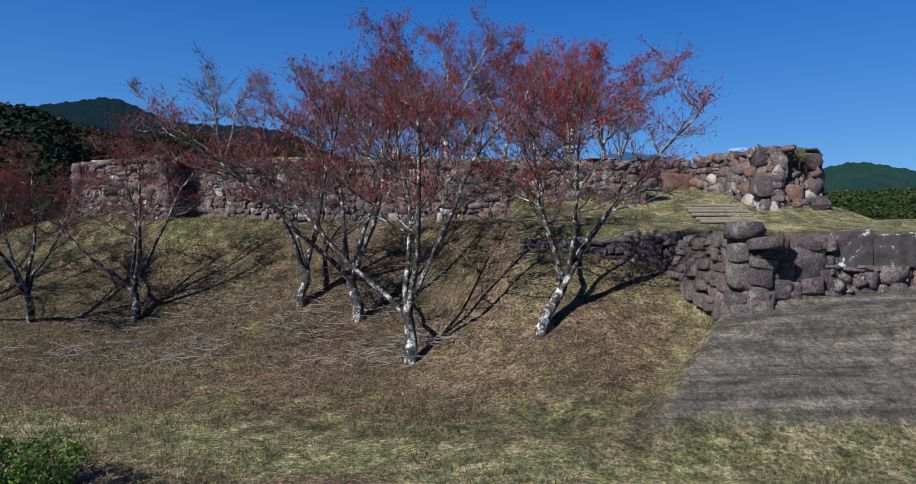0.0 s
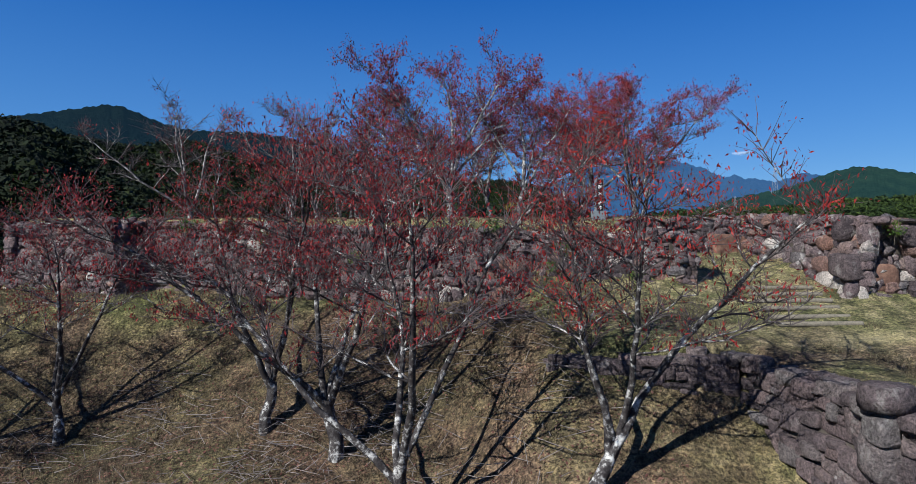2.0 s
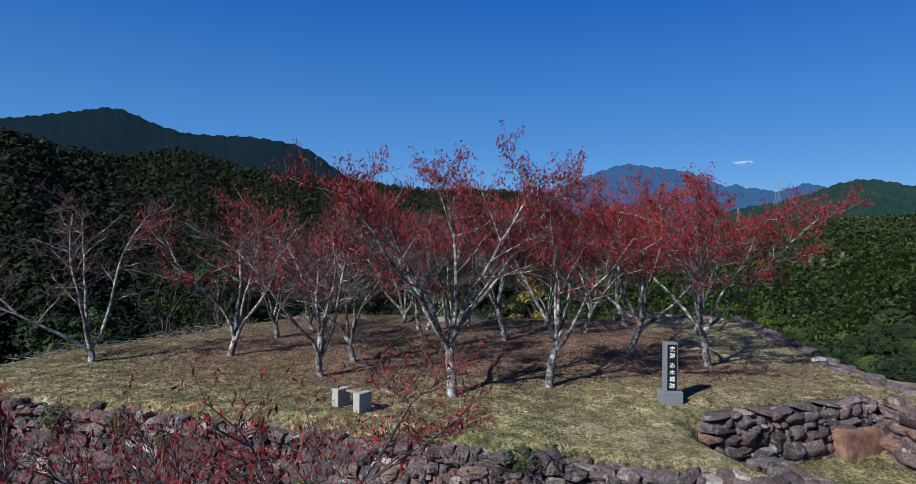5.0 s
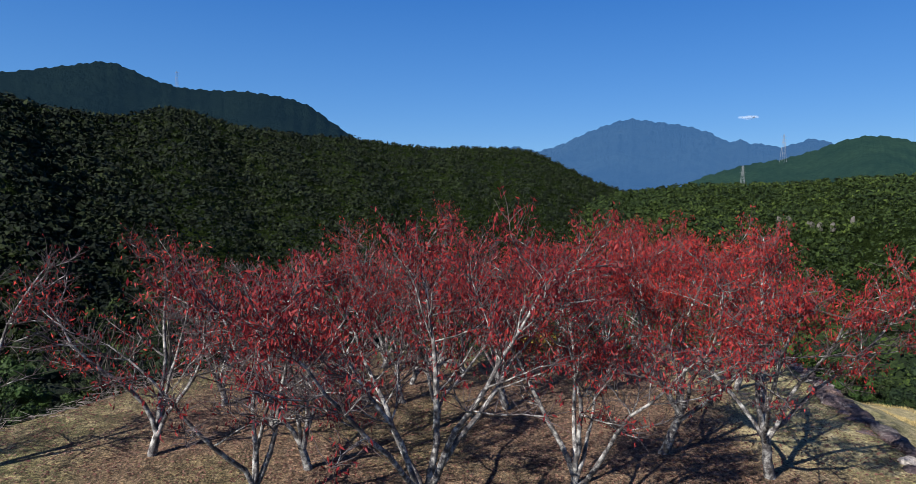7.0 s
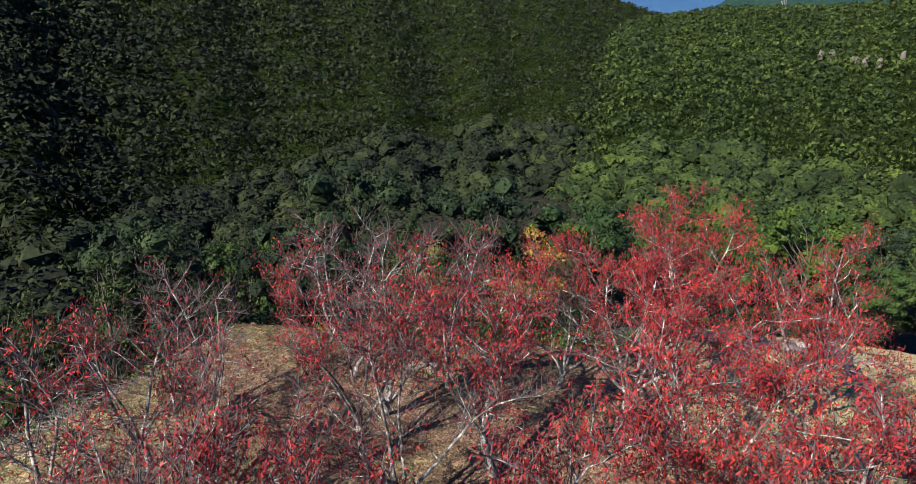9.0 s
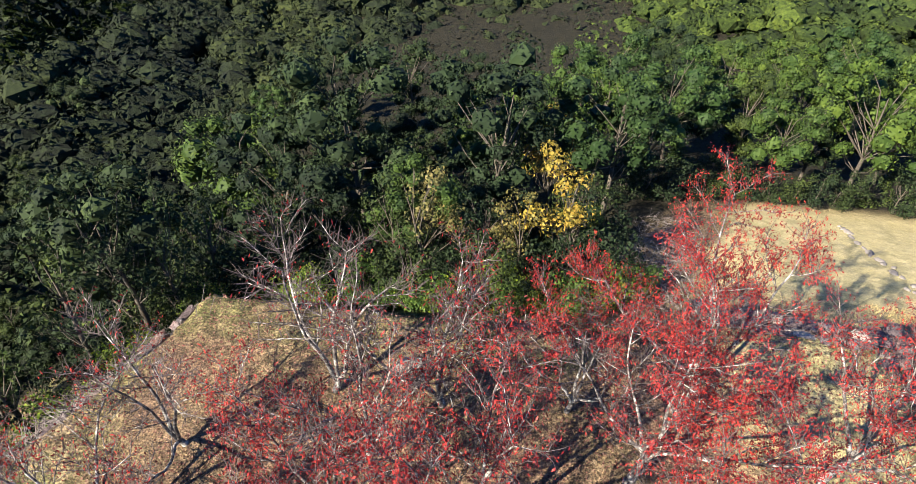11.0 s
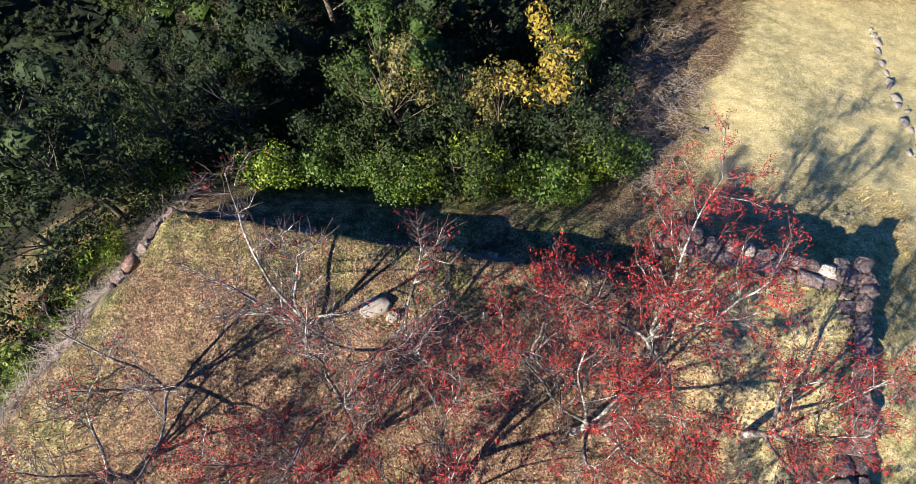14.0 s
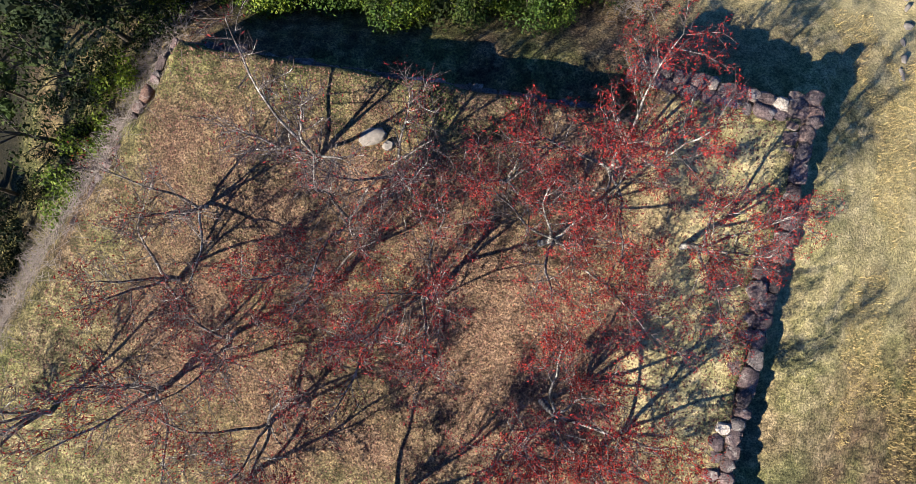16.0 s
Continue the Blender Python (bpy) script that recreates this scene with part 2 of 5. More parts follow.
def part(name, bm, material, parent, label=""):
    me = bpy.data.meshes.new(name)
    bm.to_mesh(me)
    bm.free()
    me.materials.append(material)
    return child(name, me, parent, label)


def box_bm(sx, sy, sz, cx=0, cy=0, cz=0, bevel=0.0, taper=1.0):
    bm = bmesh.new()
    bmesh.ops.create_cube(bm, size=1)
    for v in bm.verts:
        k = taper if v.co.z > 0 else 1.0
        v.co = Vector((v.co.x * sx * k + cx, v.co.y * sy * k + cy, v.co.z * sz + cz))
    if bevel:
        bmesh.ops.bevel(bm, geom=list(bm.edges), offset=bevel, segments=2, affect="EDGES", profile=0.5)
    return bm


def sm(a, b, x):
    t = np.clip((np.asarray(x, dtype=float) - a) / (b - a), 0, 1)
    return t * t * (3 - 2 * t)


def wobble(x, y, seed=0.0):
    """Smooth unevenness of about -1 to 1, a few metres across."""
    return (np.sin(0.7 * x + 1.3 * np.sin(0.31 * y + seed) + seed) * np.cos(0.63 * y + 0.9 * np.sin(0.43 * x) + 2 * seed)
            + 0.5 * np.sin(1.9 * x + 0.8 * y + seed) * np.cos(1.7 * y - 0.6 * x))


# ---- the plan ----
PLATEAU = [(8.2, 27.7), (7.9, 29.2), (6.7, 31.5), (12.2, 33.2), (13.0, 26.3), (15.5, 26.5), (15.8, 30.0), (14.4, 36.5),
           (15.4, 44.3), (16.9, 52.0), (9.6, 53.5), (9.3, 51.9), (8.0, 51.7), (-9.6, 53.6), (-11.2, 49.0), (-14.2, 44.0),
           (-17.2, 38.0), (-20.2, 36.2), (-20.2, 33.2), (-14.1, 31.4), (-13.9, 32.4)]
TERRACE = [(2.2, 22.3), (6.8, 21.25), (7.45, 16.3), (16.0, 17.3), (60.0, 22.0), (60.0, 60.0), (12.0, 60.0), (2.0, 34.0)]


def signed(poly, x, y):
    """Distance to the outline, positive inside."""
    x, y = np.broadcast_arrays(np.asarray(x, float), np.asarray(y, float))
    best = np.full(x.shape, 1e9)
    inside = np.zeros(x.shape, bool)
    for (x0, y0), (x1, y1) in zip(poly, poly[1:] + poly[:1]):
        dx, dy = x1 - x0, y1 - y0
        t = np.clip(((x - x0) * dx + (y - y0) * dy) / (dx * dx + dy * dy), 0, 1)
        best = np.minimum(best, np.hypot(x - x0 - t * dx, y - y0 - t * dy))
        cross = (y0 > y) != (y1 > y)
        xs = x0 + (y - y0) / (dy if abs(dy) > 1e-9 else 1e-9) * dx
        inside ^= cross & (x < xs)
    return np.where(inside, best, -best)


def plateau_z(x, y):
    return np.interp(y, [27, 31, 34, 40, 54], [3.7, 4.0, 4.2, 4.35, 4.45]) - 0.028 * (x + 3) * sm(34, 29, y) + 0.05 * wobble(x, y, 2.0)


def low_z(x, y):
    shift = 5.5 * sm(-2.2, 3.0, x)
    s = y + shift
    front = np.interp(s, [-60, 5, 14, 19, 22, 24, 27, 29.5, 34], [-5.2, -4.3, -4.1, -3.85, -3.15, -2.5, -0.6, 0.75, 0.9])
    bank = np.interp(y, [-60, 5, 17, 22, 25.3, 28.5, 31, 33], [-5.2, -4.3, -4.1, -3.8, -3.1, -0.9, 1.0, 1.2])
    lb = sm(-5, -12.5, x)
    front = front * (1 - lb) + bank * lb
    grey = np.interp(y, [-60, 11.5, 12.6, 13.9, 14.3, 15.6, 16.6, 40], [-5.2, -4.15, -3.75, -3.0, -2.95, -2.0, -1.6, -1.5])
    grey = grey + np.clip(0.1 * (x - 7.5), -0.3, 0.9) * sm(12, 16, y)
    g = sm(2.5, 3.7, x - 0.9 * (y - 12.7)) * sm(18.5, 16.5, y)
    front = front * (1 - g) + np.maximum(grey, -9) * g
    ramp_z = np.interp(y, [14, 20, 24, 27.5, 31, 34], [0.0, 0.1, 0.7, 1.5, 2.35, 2.8]) - 0.5 * np.maximum(0, x - 16.5)
    tin = sm(0.1, 0.7, signed(TERRACE, x, y))
    front = front + (np.maximum(front, ramp_z) - front) * tin
    edge = np.interp(y, [34, 38, 44, 49, 54], [-17.4, -17.2, -14.2, -11.2, -9.6])
    left = 1.3 + 0.8 * sm(57.5, 54, y) - 0.48 * np.maximum(0, y - 54) - 0.5 * np.maximum(0, edge - 0.5 - x)
    right = np.interp(y, [36, 42, 46, 50, 54], [2.1, 3.0, 3.4, 3.3, 2.1]) - 0.4 * np.maximum(0, y - 54) - (0.1 + 0.28 * sm(57, 50, y)) * np.maximum(0, x - 17.6) - 0.25 * np.maximum(0, x - 34) - 0.75 * np.maximum(0, x - 0.5 * y - 3.5) * sm(82, 52, y)
    rb = sm(6, 12, x)
    back = np.maximum(left * (1 - rb) + right * rb, -16)
    w = sm(33, 42, y)
    z = front * (1 - w) + back * w
    far = sm(90, 260, np.hypot(x, y - 40))
    z = z * (1 - far) - 18 * far
    z = z - 0.3 * np.maximum(0, -20 - x) * sm(15, 25, y) * (1 - far)
    return np.maximum(z, -20) + 0.06 * wobble(x * 1.3, y * 1.3, 1.0) * (1 - far)


def ground_z(x, y):
    sd = signed(PLATEAU, x, y)
    soft = sm(9.5, 8.6, x) * sm(31.9, 31.2, y) * sm(5.0, 6.2, x) * sm(28.4, 29.4, y)
    lo, hi = low_z(x, y), plateau_z(x, y)
    left_side = sm(-9.2, -10.2, x) * sm(36.5, 38.5, y)
    k = sm(0.1, 0.75, sd) * (1 - soft) + sm(-1.4, 1.6, sd) * soft
    k = k * (1 - left_side) + sm(-2.6, 0.6, sd) * left_side
    rear = sm(50.0, 51.0, y) * sm(9.0, 8.0, x)
    k = k * (1 - rear) + sm(-0.15, 0.42, sd) * rear
    return lo + (hi - lo) * k


def axis_steps(a, b, step, reach):
    core = np.arange(a, b + 1e-6, step)
    grow = []
    d, p = step, 0.0
    while p < reach:
        d *= 1.13
        p += d
        grow.append(p)
    grow = np.array(grow)
    return np.concatenate([a - grow[::-1], core, b + grow])


def field_edge(y):
    """Where the wood's edge gives way to the open field behind the hilltop, as x."""
    return np.interp(y, [53, 55, 58.5, 60.6, 63, 65.5, 69.5, 74], [6.6, 7.2, 9.3, 11.0, 12.8, 14.6, 17.2, 19.5])


def build_ground():
    xs = axis_steps(-24, 30, 0.38, 4200)
    ys = axis_steps(8, 76, 0.38, 4200)
    X, Y = np.meshgrid(xs, ys)
    Z = ground_z(X, Y)
    nx, ny = len(xs), len(ys)
    i = np.arange(nx * ny).reshape(ny, nx)
    faces = np.stack([i[:-1, :-1], i[:-1, 1:], i[1:, 1:], i[1:, :-1]], -1).reshape(-1, 4)
    me = mesh_from("ground", np.stack([X, Y, Z], -1).reshape(-1, 3), faces, GROUND, True)
    x, y = X.ravel(), Y.ravel()
    sd = signed(PLATEAU, x, y)
    wob = wobble(x * 0.8, y * 0.8, 4.0)
    litter = (1 - sm(-0.3, 0.3, sd)) * sm(53, 55, y) * sm(6, 9, x) * 0.6 + sm(0.2, 1.2, sd) * sm(33.5, 37, y + 1.2 * wob) * sm(52.5, 48, y + 1.5 * wob) * sm(-13.5, -9, x + wob) * sm(13.5, 10.5, x + wob) * (0.5 + 0.4 * sm(-0.7, 0.5, wobble(x * 0.55, y * 0.5, 6.0)))
    slope = (1 - sm(-0.3, 0.3, sd)) * sm(13.5, 17, y + wob) * sm(30.5, 28, y) * sm(9.5, 7.5, x) * (1 - sm(-0.2, 0.5, signed(TERRACE, x, y))) * (0.32 + 0.22 * sm(-0.6, 0.8, wobble(x * 0.5, y * 0.6, 7.0)))
    pale = (1 - sm(-0.3, 0.2, sd)) * sm(10.3, 13.5, x + 0.6 * wob + 0.15 * (58 - y)) * sm(40, 44, y) * sm(78, 72, y) * (0.4 + 0.6 * sm(53, 60, y + wob))
    pale = np.maximum(pale, 0.85 * sm(0.9, 1.6, sd) * sm(8.5, 11.5, x + wob) * sm(36, 40, y))
    pale = np.clip(pale + (1 - sm(-0.3, 0.2, sd)) * sm(14.5, 16, x) * sm(33, 37, y) * sm(60, 50, y) * (0.2 + 0.25 * sm(44, 52, y)), 0, 1)
    pale = np.maximum(pale, 0.38 * sm(0.5, 1.4, sd) * sm(-1, 5, x + 1.5 * wob) * sm(37.5, 33.5, y + 0.8 * wob))
    trodden = np.exp(-((x - 11.2) / 2.0) ** 2 - ((y - 22.5 + 0.08 * (x - 11) + 0.2 * wob) / 0.6) ** 2)
    pale = np.clip(pale + 0.75 * trodden + 0.35 * np.exp(-((x - 6.2) / 0.45) ** 2 - ((y - 16.6) / 0.9) ** 2), 0, 1)
    pale = pale * np.where(y > 53, sm(-0.4, 0.9, x - field_edge(y) + 0.5 * wob), 1)
    # Greener near the rear walls, and darkened in colour where their shadow falls.
    pale = pale * (1 - 0.55 * sm(-6.0, -1.5, sd) * (1 - sm(-0.3, 0.2, sd)) * sm(48, 52, y))
    strip = y + 0.3 * x + 0.4 * wob
    pale = pale * np.where(y < 64, sm(0.5 * y + 2.5, 0.5 * y - 0.5, x + 0.5 * wob), 1)
    lawn = sm(10.2, 10.9, strip) * sm(13.2, 12.3, strip) * 1.1 * sm(6, 3, x) + sm(13.2, 12.6, y) * sm(3, 6, x) * 0.5 + sm(0.3, 1.0, sd) * sm(37, 33.5, y + wob) * 0.75 + sm(0.3, 1.0, sd) * np.clip(sm(10.5, 13, x + wob) + sm(-9.5, -12.5, x + wob), 0, 1) * 0.55
    lawn = lawn + (1 - sm(-0.3, 0.2, sd)) * sm(21, 24, y) * sm(33, 31, y) * sm(3.0, 5.5, x) * 0.8
    lawn = lawn + (1 - sm(-0.3, 0.2, sd)) * sm(16, 17, x) * sm(20.2, 18.6, x + 0.4 * wob) * sm(36, 40, y) * 0.55
    lawn = lawn + sm(27.0, 30.0, y - 0.22 * (8 - x) + 0.4 * wob) * sm(34, 32, y) * (1 - sm(-0.3, 0.2, sd)) * 0.7
    grey = sm(3.2, 3.6, x - 0.9 * (y - 12.7) + 0.2 * wob) * sm(12.5, 13.0, y + 0.15 * wob) * sm(17.2, 16.6, y) * (1 - sm(0.0, 0.3, signed(TERRACE, x, y)))
    # Woodland floor mask; its colour carries the shade under the trees.
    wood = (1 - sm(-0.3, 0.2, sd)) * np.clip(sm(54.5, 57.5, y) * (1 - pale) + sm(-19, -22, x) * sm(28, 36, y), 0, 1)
    # Bank under the cherries: dark litter plus the trees' shadow mottling, painted in patches.
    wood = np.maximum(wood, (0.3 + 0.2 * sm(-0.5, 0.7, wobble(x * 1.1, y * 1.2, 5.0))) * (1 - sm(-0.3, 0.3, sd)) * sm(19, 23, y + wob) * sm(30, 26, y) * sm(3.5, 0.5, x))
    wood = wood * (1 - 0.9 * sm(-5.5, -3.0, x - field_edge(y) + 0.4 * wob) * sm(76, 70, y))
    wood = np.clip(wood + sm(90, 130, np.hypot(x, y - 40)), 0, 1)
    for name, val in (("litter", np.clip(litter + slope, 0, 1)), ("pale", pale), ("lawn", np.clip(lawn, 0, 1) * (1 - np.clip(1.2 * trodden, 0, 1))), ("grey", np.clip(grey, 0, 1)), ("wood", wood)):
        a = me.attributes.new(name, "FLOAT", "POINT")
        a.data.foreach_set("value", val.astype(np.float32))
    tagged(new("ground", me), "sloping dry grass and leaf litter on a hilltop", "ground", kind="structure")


build_ground()


# ---- hills ----
def hill_material(name, dark, light, scale, haze_glow=None):
    m, nt, b = mat(name, 1.0)
    b.inputs["Specular IOR Level"].default_value = 0.0
    f = noise_node(nt, scale, 8, 0.75)
    g = noise_node(nt, scale * 0.12, 4, 0.6)
    c = mix(nt, f, dark, light)
    c = mix(nt, 0.7, c, ramp(nt, g, [(0.35, (0.6, 0.65, 0.7)), (0.65, (1.35, 1.3, 1.1))]), "MULTIPLY")
    nt.links.new(c, b.inputs["Base Color"])
    bump(nt, b, f, 1.0, 1.6 / scale)
    # Haze of distance: the slope itself gives off a faint bluish glow.
    if haze_glow:
        b.inputs["Emission Color"].default_value = (*haze_glow, 1)
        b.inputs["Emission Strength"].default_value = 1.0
    return m


HILL_EYE = (0.3, 22.7, 14.5)


def ridge_height(profile, az):
    a, e = zip(*profile)
    return np.interp(az, a, e)


def build_hill(name, profile, near, far, material, rough, label, base=-22.0, power=1.3, nr=26, na=320):
    """A ridge round the viewpoint. profile: bearing (degrees right of +y) and the crest's rise (degrees)."""
    az = np.linspace(profile[0][0], profile[-1][0], na)
    el = ridge_height(profile, az)
    el = np.convolve(np.pad(el, 2, mode="edge"), np.ones(5) / 5, "valid") + 0.06 * np.sin(az * 5.1) + 0.05 * np.sin(az * 11.7 + 1)
    u = np.linspace(0, 1.35, nr)
    A, U = np.meshgrid(np.radians(az), u)
    nears, fars = near, far
    if isinstance(far, tuple):
        nears, fars = np.interp(az, *near)[None, :], np.interp(az, *far)
        far = fars
        fars = fars[None, :]
    R = nears + (fars - nears) * U
    crest = HILL_EYE[2] + far * (np.tan(np.radians(el)) * np.maximum(np.cos(np.radians(az)), 0.4))[None, :]
    k = np.where(U <= 1, np.clip(U, 0, 1) ** power, 1 - 1.5 * (U - 1))
    Z = base + (crest - base) * k
    gul = np.sin(A * 23 + 2 * np.sin(A * 9) + U * 3) + 0.6 * np.sin(A * 51 + U * 5)
    Z = Z + rough * gul * np.clip(U * (1.0 - U) * 4, 0, 1) * (crest - base) * 0.06
    X = HILL_EYE[0] + R * np.sin(A)
    Y = HILL_EYE[1] + R * np.cos(A)
    i = np.arange(nr * na).reshape(nr, na)
    faces = np.stack([i[:-1, :-1], i[:-1, 1:], i[1:, 1:], i[1:, :-1]], -1).reshape(-1, 4)
    me = mesh_from(name, np.stack([X, Y, Z], -1).reshape(-1, 3), faces, material, True)
    tagged(new(name, me), label, "hill", kind="structure")
    return X, Y, Z


HILL_NEAR = hill_material("near_wooded_slope", (0.006, 0.012, 0.004), (0.03, 0.045, 0.014), 0.35)
# The bluish glow, and the farthest ridge's bluish base, stand in for haze.
HILL_MID = hill_material("hazy_middle_wooded_slope", (0.001, 0.004, 0.003), (0.034, 0.058, 0.03), 0.12, (0.006, 0.02, 0.024))
HILL_DARK = hill_material("hazy_far_wooded_slope", (0.003, 0.007, 0.007), (0.012, 0.02, 0.015), 0.05, (0.003, 0.009, 0.017))
HILL_HAZE = hill_material("hazy_distant_ridge", (0.015, 0.025, 0.035), (0.03, 0.042, 0.05), 0.02, (0.022, 0.065, 0.15))

FAR_LEFT = [(-60, 8), (-45, 10.2), (-36, 10.9), (-31, 11.7), (-29.2, 12.1), (-28, 11.9), (-25.5, 10.4), (-23.5, 9.7), (-18.5, 9.4), (-15.5, 9.0), (-14.5, 8.8), (-13, 8.2),
            (-11.5, 7.0), (-9.6, 5.7), (-7, 4.2), (0, 2.5), (5, 1)]
MID_LEFT = [(-70, 13), (-50, 11), (-40, 9.0), (-36, 8.4), (-33, 7.4), (-29, 6.6), (-25, 7.4), (-23, 7.3), (-19, 6.0), (-14, 5.3), (-9.5, 5.2), (-6, 4.7), (-2.4, 4.3), (0, 4.5), (3.5, 4.5),
            (6.5, 4.2), (9, 3.1), (12, 1.6), (16, 0.2), (24, -2)]
FAR_BLUE = [(-6, 1.5), (0, 3.2), (2, 4.4), (5, 4.9), (7, 4.4), (9, 5.0), (12, 6.5), (14, 7.3), (15, 7.5), (17, 7.2), (19.5, 6.9), (21.5, 6.3), (22.6, 5.5), (23.2, 5.5), (23.8, 5.75), (24.6, 5.2), (25.3, 5.4), (26.4, 5.0), (27.3, 5.2),
            (28.9, 5.9), (30, 5.5), (31, 5.0), (33, 4.6), (36, 4), (50, 2)]
RIGHT = [(14, -1.5), (18, 0.6), (21, 2.3), (24, 3.3), (25.3, 3.6), (27, 3.95), (29.5, 4.9), (30.7, 5.5), (32.6, 6.05), (34, 6.0), (36, 5.5), (40, 4.4), (50, 4), (75, 5)]
NEAR_RIGHT = [(4, -3), (9, -1.0), (14, 0.4), (20, 1.2), (25, 1.3), (30, 1.6), (36, 2.2), (44, 2.6), (75, 3)]

build_hill("distant_mountain", FAR_BLUE, 2200, 3600, HILL_HAZE, 0.8, "distant wooded mountain with haze put into its colour, under a clear sky")
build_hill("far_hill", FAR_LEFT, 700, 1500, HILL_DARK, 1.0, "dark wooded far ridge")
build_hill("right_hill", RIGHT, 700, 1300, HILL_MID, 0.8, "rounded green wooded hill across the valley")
MID = build_hill("middle_hill", MID_LEFT, ((-60, -36, -15, 5, 24), (55, 60, 72, 85, 95)), ((-60, -36, -15, 5, 24), (190, 270, 460, 680, 800)), HILL_NEAR, 0.4, "dark wooded hillside falling to the valley", power=1.1, nr=34)
NR = build_hill("near_hill", NEAR_RIGHT, 80, 520, HILL_NEAR, 1.0, "sunlit green wooded slope", power=0.8, nr=30)


# ---- foliage ----
def leaf_cloud(rng, centres, spread, count, size, droop=0.0, aspect=0.45):
    """Small four-sided leaves strewn round the centres."""
    c = centres[rng.integers(0, len(centres), count)] + rng.normal(0, 1, (count, 3)) * spread
    d = rng.normal(0, 1, (count, 3))
    d[:, 2] -= droop
    d /= np.linalg.norm(d, axis=1)[:, None]
    o = np.cross(d, rng.normal(0, 1, (count, 3)))
    o /= np.linalg.norm(o, axis=1)[:, None] + 1e-9
    L = size * rng.uniform(0.6, 1.3, count)[:, None]
    W = L * aspect
    v = np.stack([c, c + d * L * 0.5 + o * W * 0.5, c + d * L, c + d * L * 0.5 - o * W * 0.5], 1).reshape(-1, 3)
    f = np.arange(count * 4).reshape(-1, 4)
    return v, f


def tube(path, radii, sides):
    """A tapered limb along a path: vertices and faces."""
    p = np.asarray(path)
    t = np.gradient(p, axis=0)
    t /= np.linalg.norm(t, axis=1)[:, None] + 1e-9
    ref = np.array([0.3, 0.9, 0.2])
    a = np.cross(t, ref)
    a /= np.linalg.norm(a, axis=1)[:, None] + 1e-9
    b = np.cross(t, a)
    ang = np.linspace(0, 2 * np.pi, sides, endpoint=False)
    ring = p[:, None, :] + np.asarray(radii)[:, None, None] * (np.cos(ang)[None, :, None] * a[:, None, :] + np.sin(ang)[None, :, None] * b[:, None, :])
    n = len(p)
    i = np.arange(n * sides).reshape(n, sides)
    j = np.roll(i, -1, axis=1)
    f = np.stack([i[:-1], j[:-1], j[1:], i[1:]], -1).reshape(-1, 4)
    return ring.reshape(-1, 3), f


class Limbs:
    def __init__(self):
        self.v, self.f, self.n = [], [], 0

    def add(self, path, radii, sides):
        v, f = tube(path, radii, sides)
        self.v.append(v)
        self.f.append(f + self.n)
        self.n += len(v)

    def mesh(self, name, material):
        return mesh_from(name, np.concatenate(self.v), np.concatenate(self.f), material, True)


def bend(rng, start, heading, length, steps, wander, lift, pull=(0.0, 0.0)):
    """A crooked path; lift pulls it upwards (or down when negative), pull sideways."""
    p, d = [np.array(start, float)], np.array(heading, float)
    for _ in range(steps):
        d = d + rng.normal(0, wander, 3) + np.array([pull[0], pull[1], lift])
        d /= np.linalg.norm(d)
        p.append(p[-1] + d * length / steps)
    return np.array(p), d


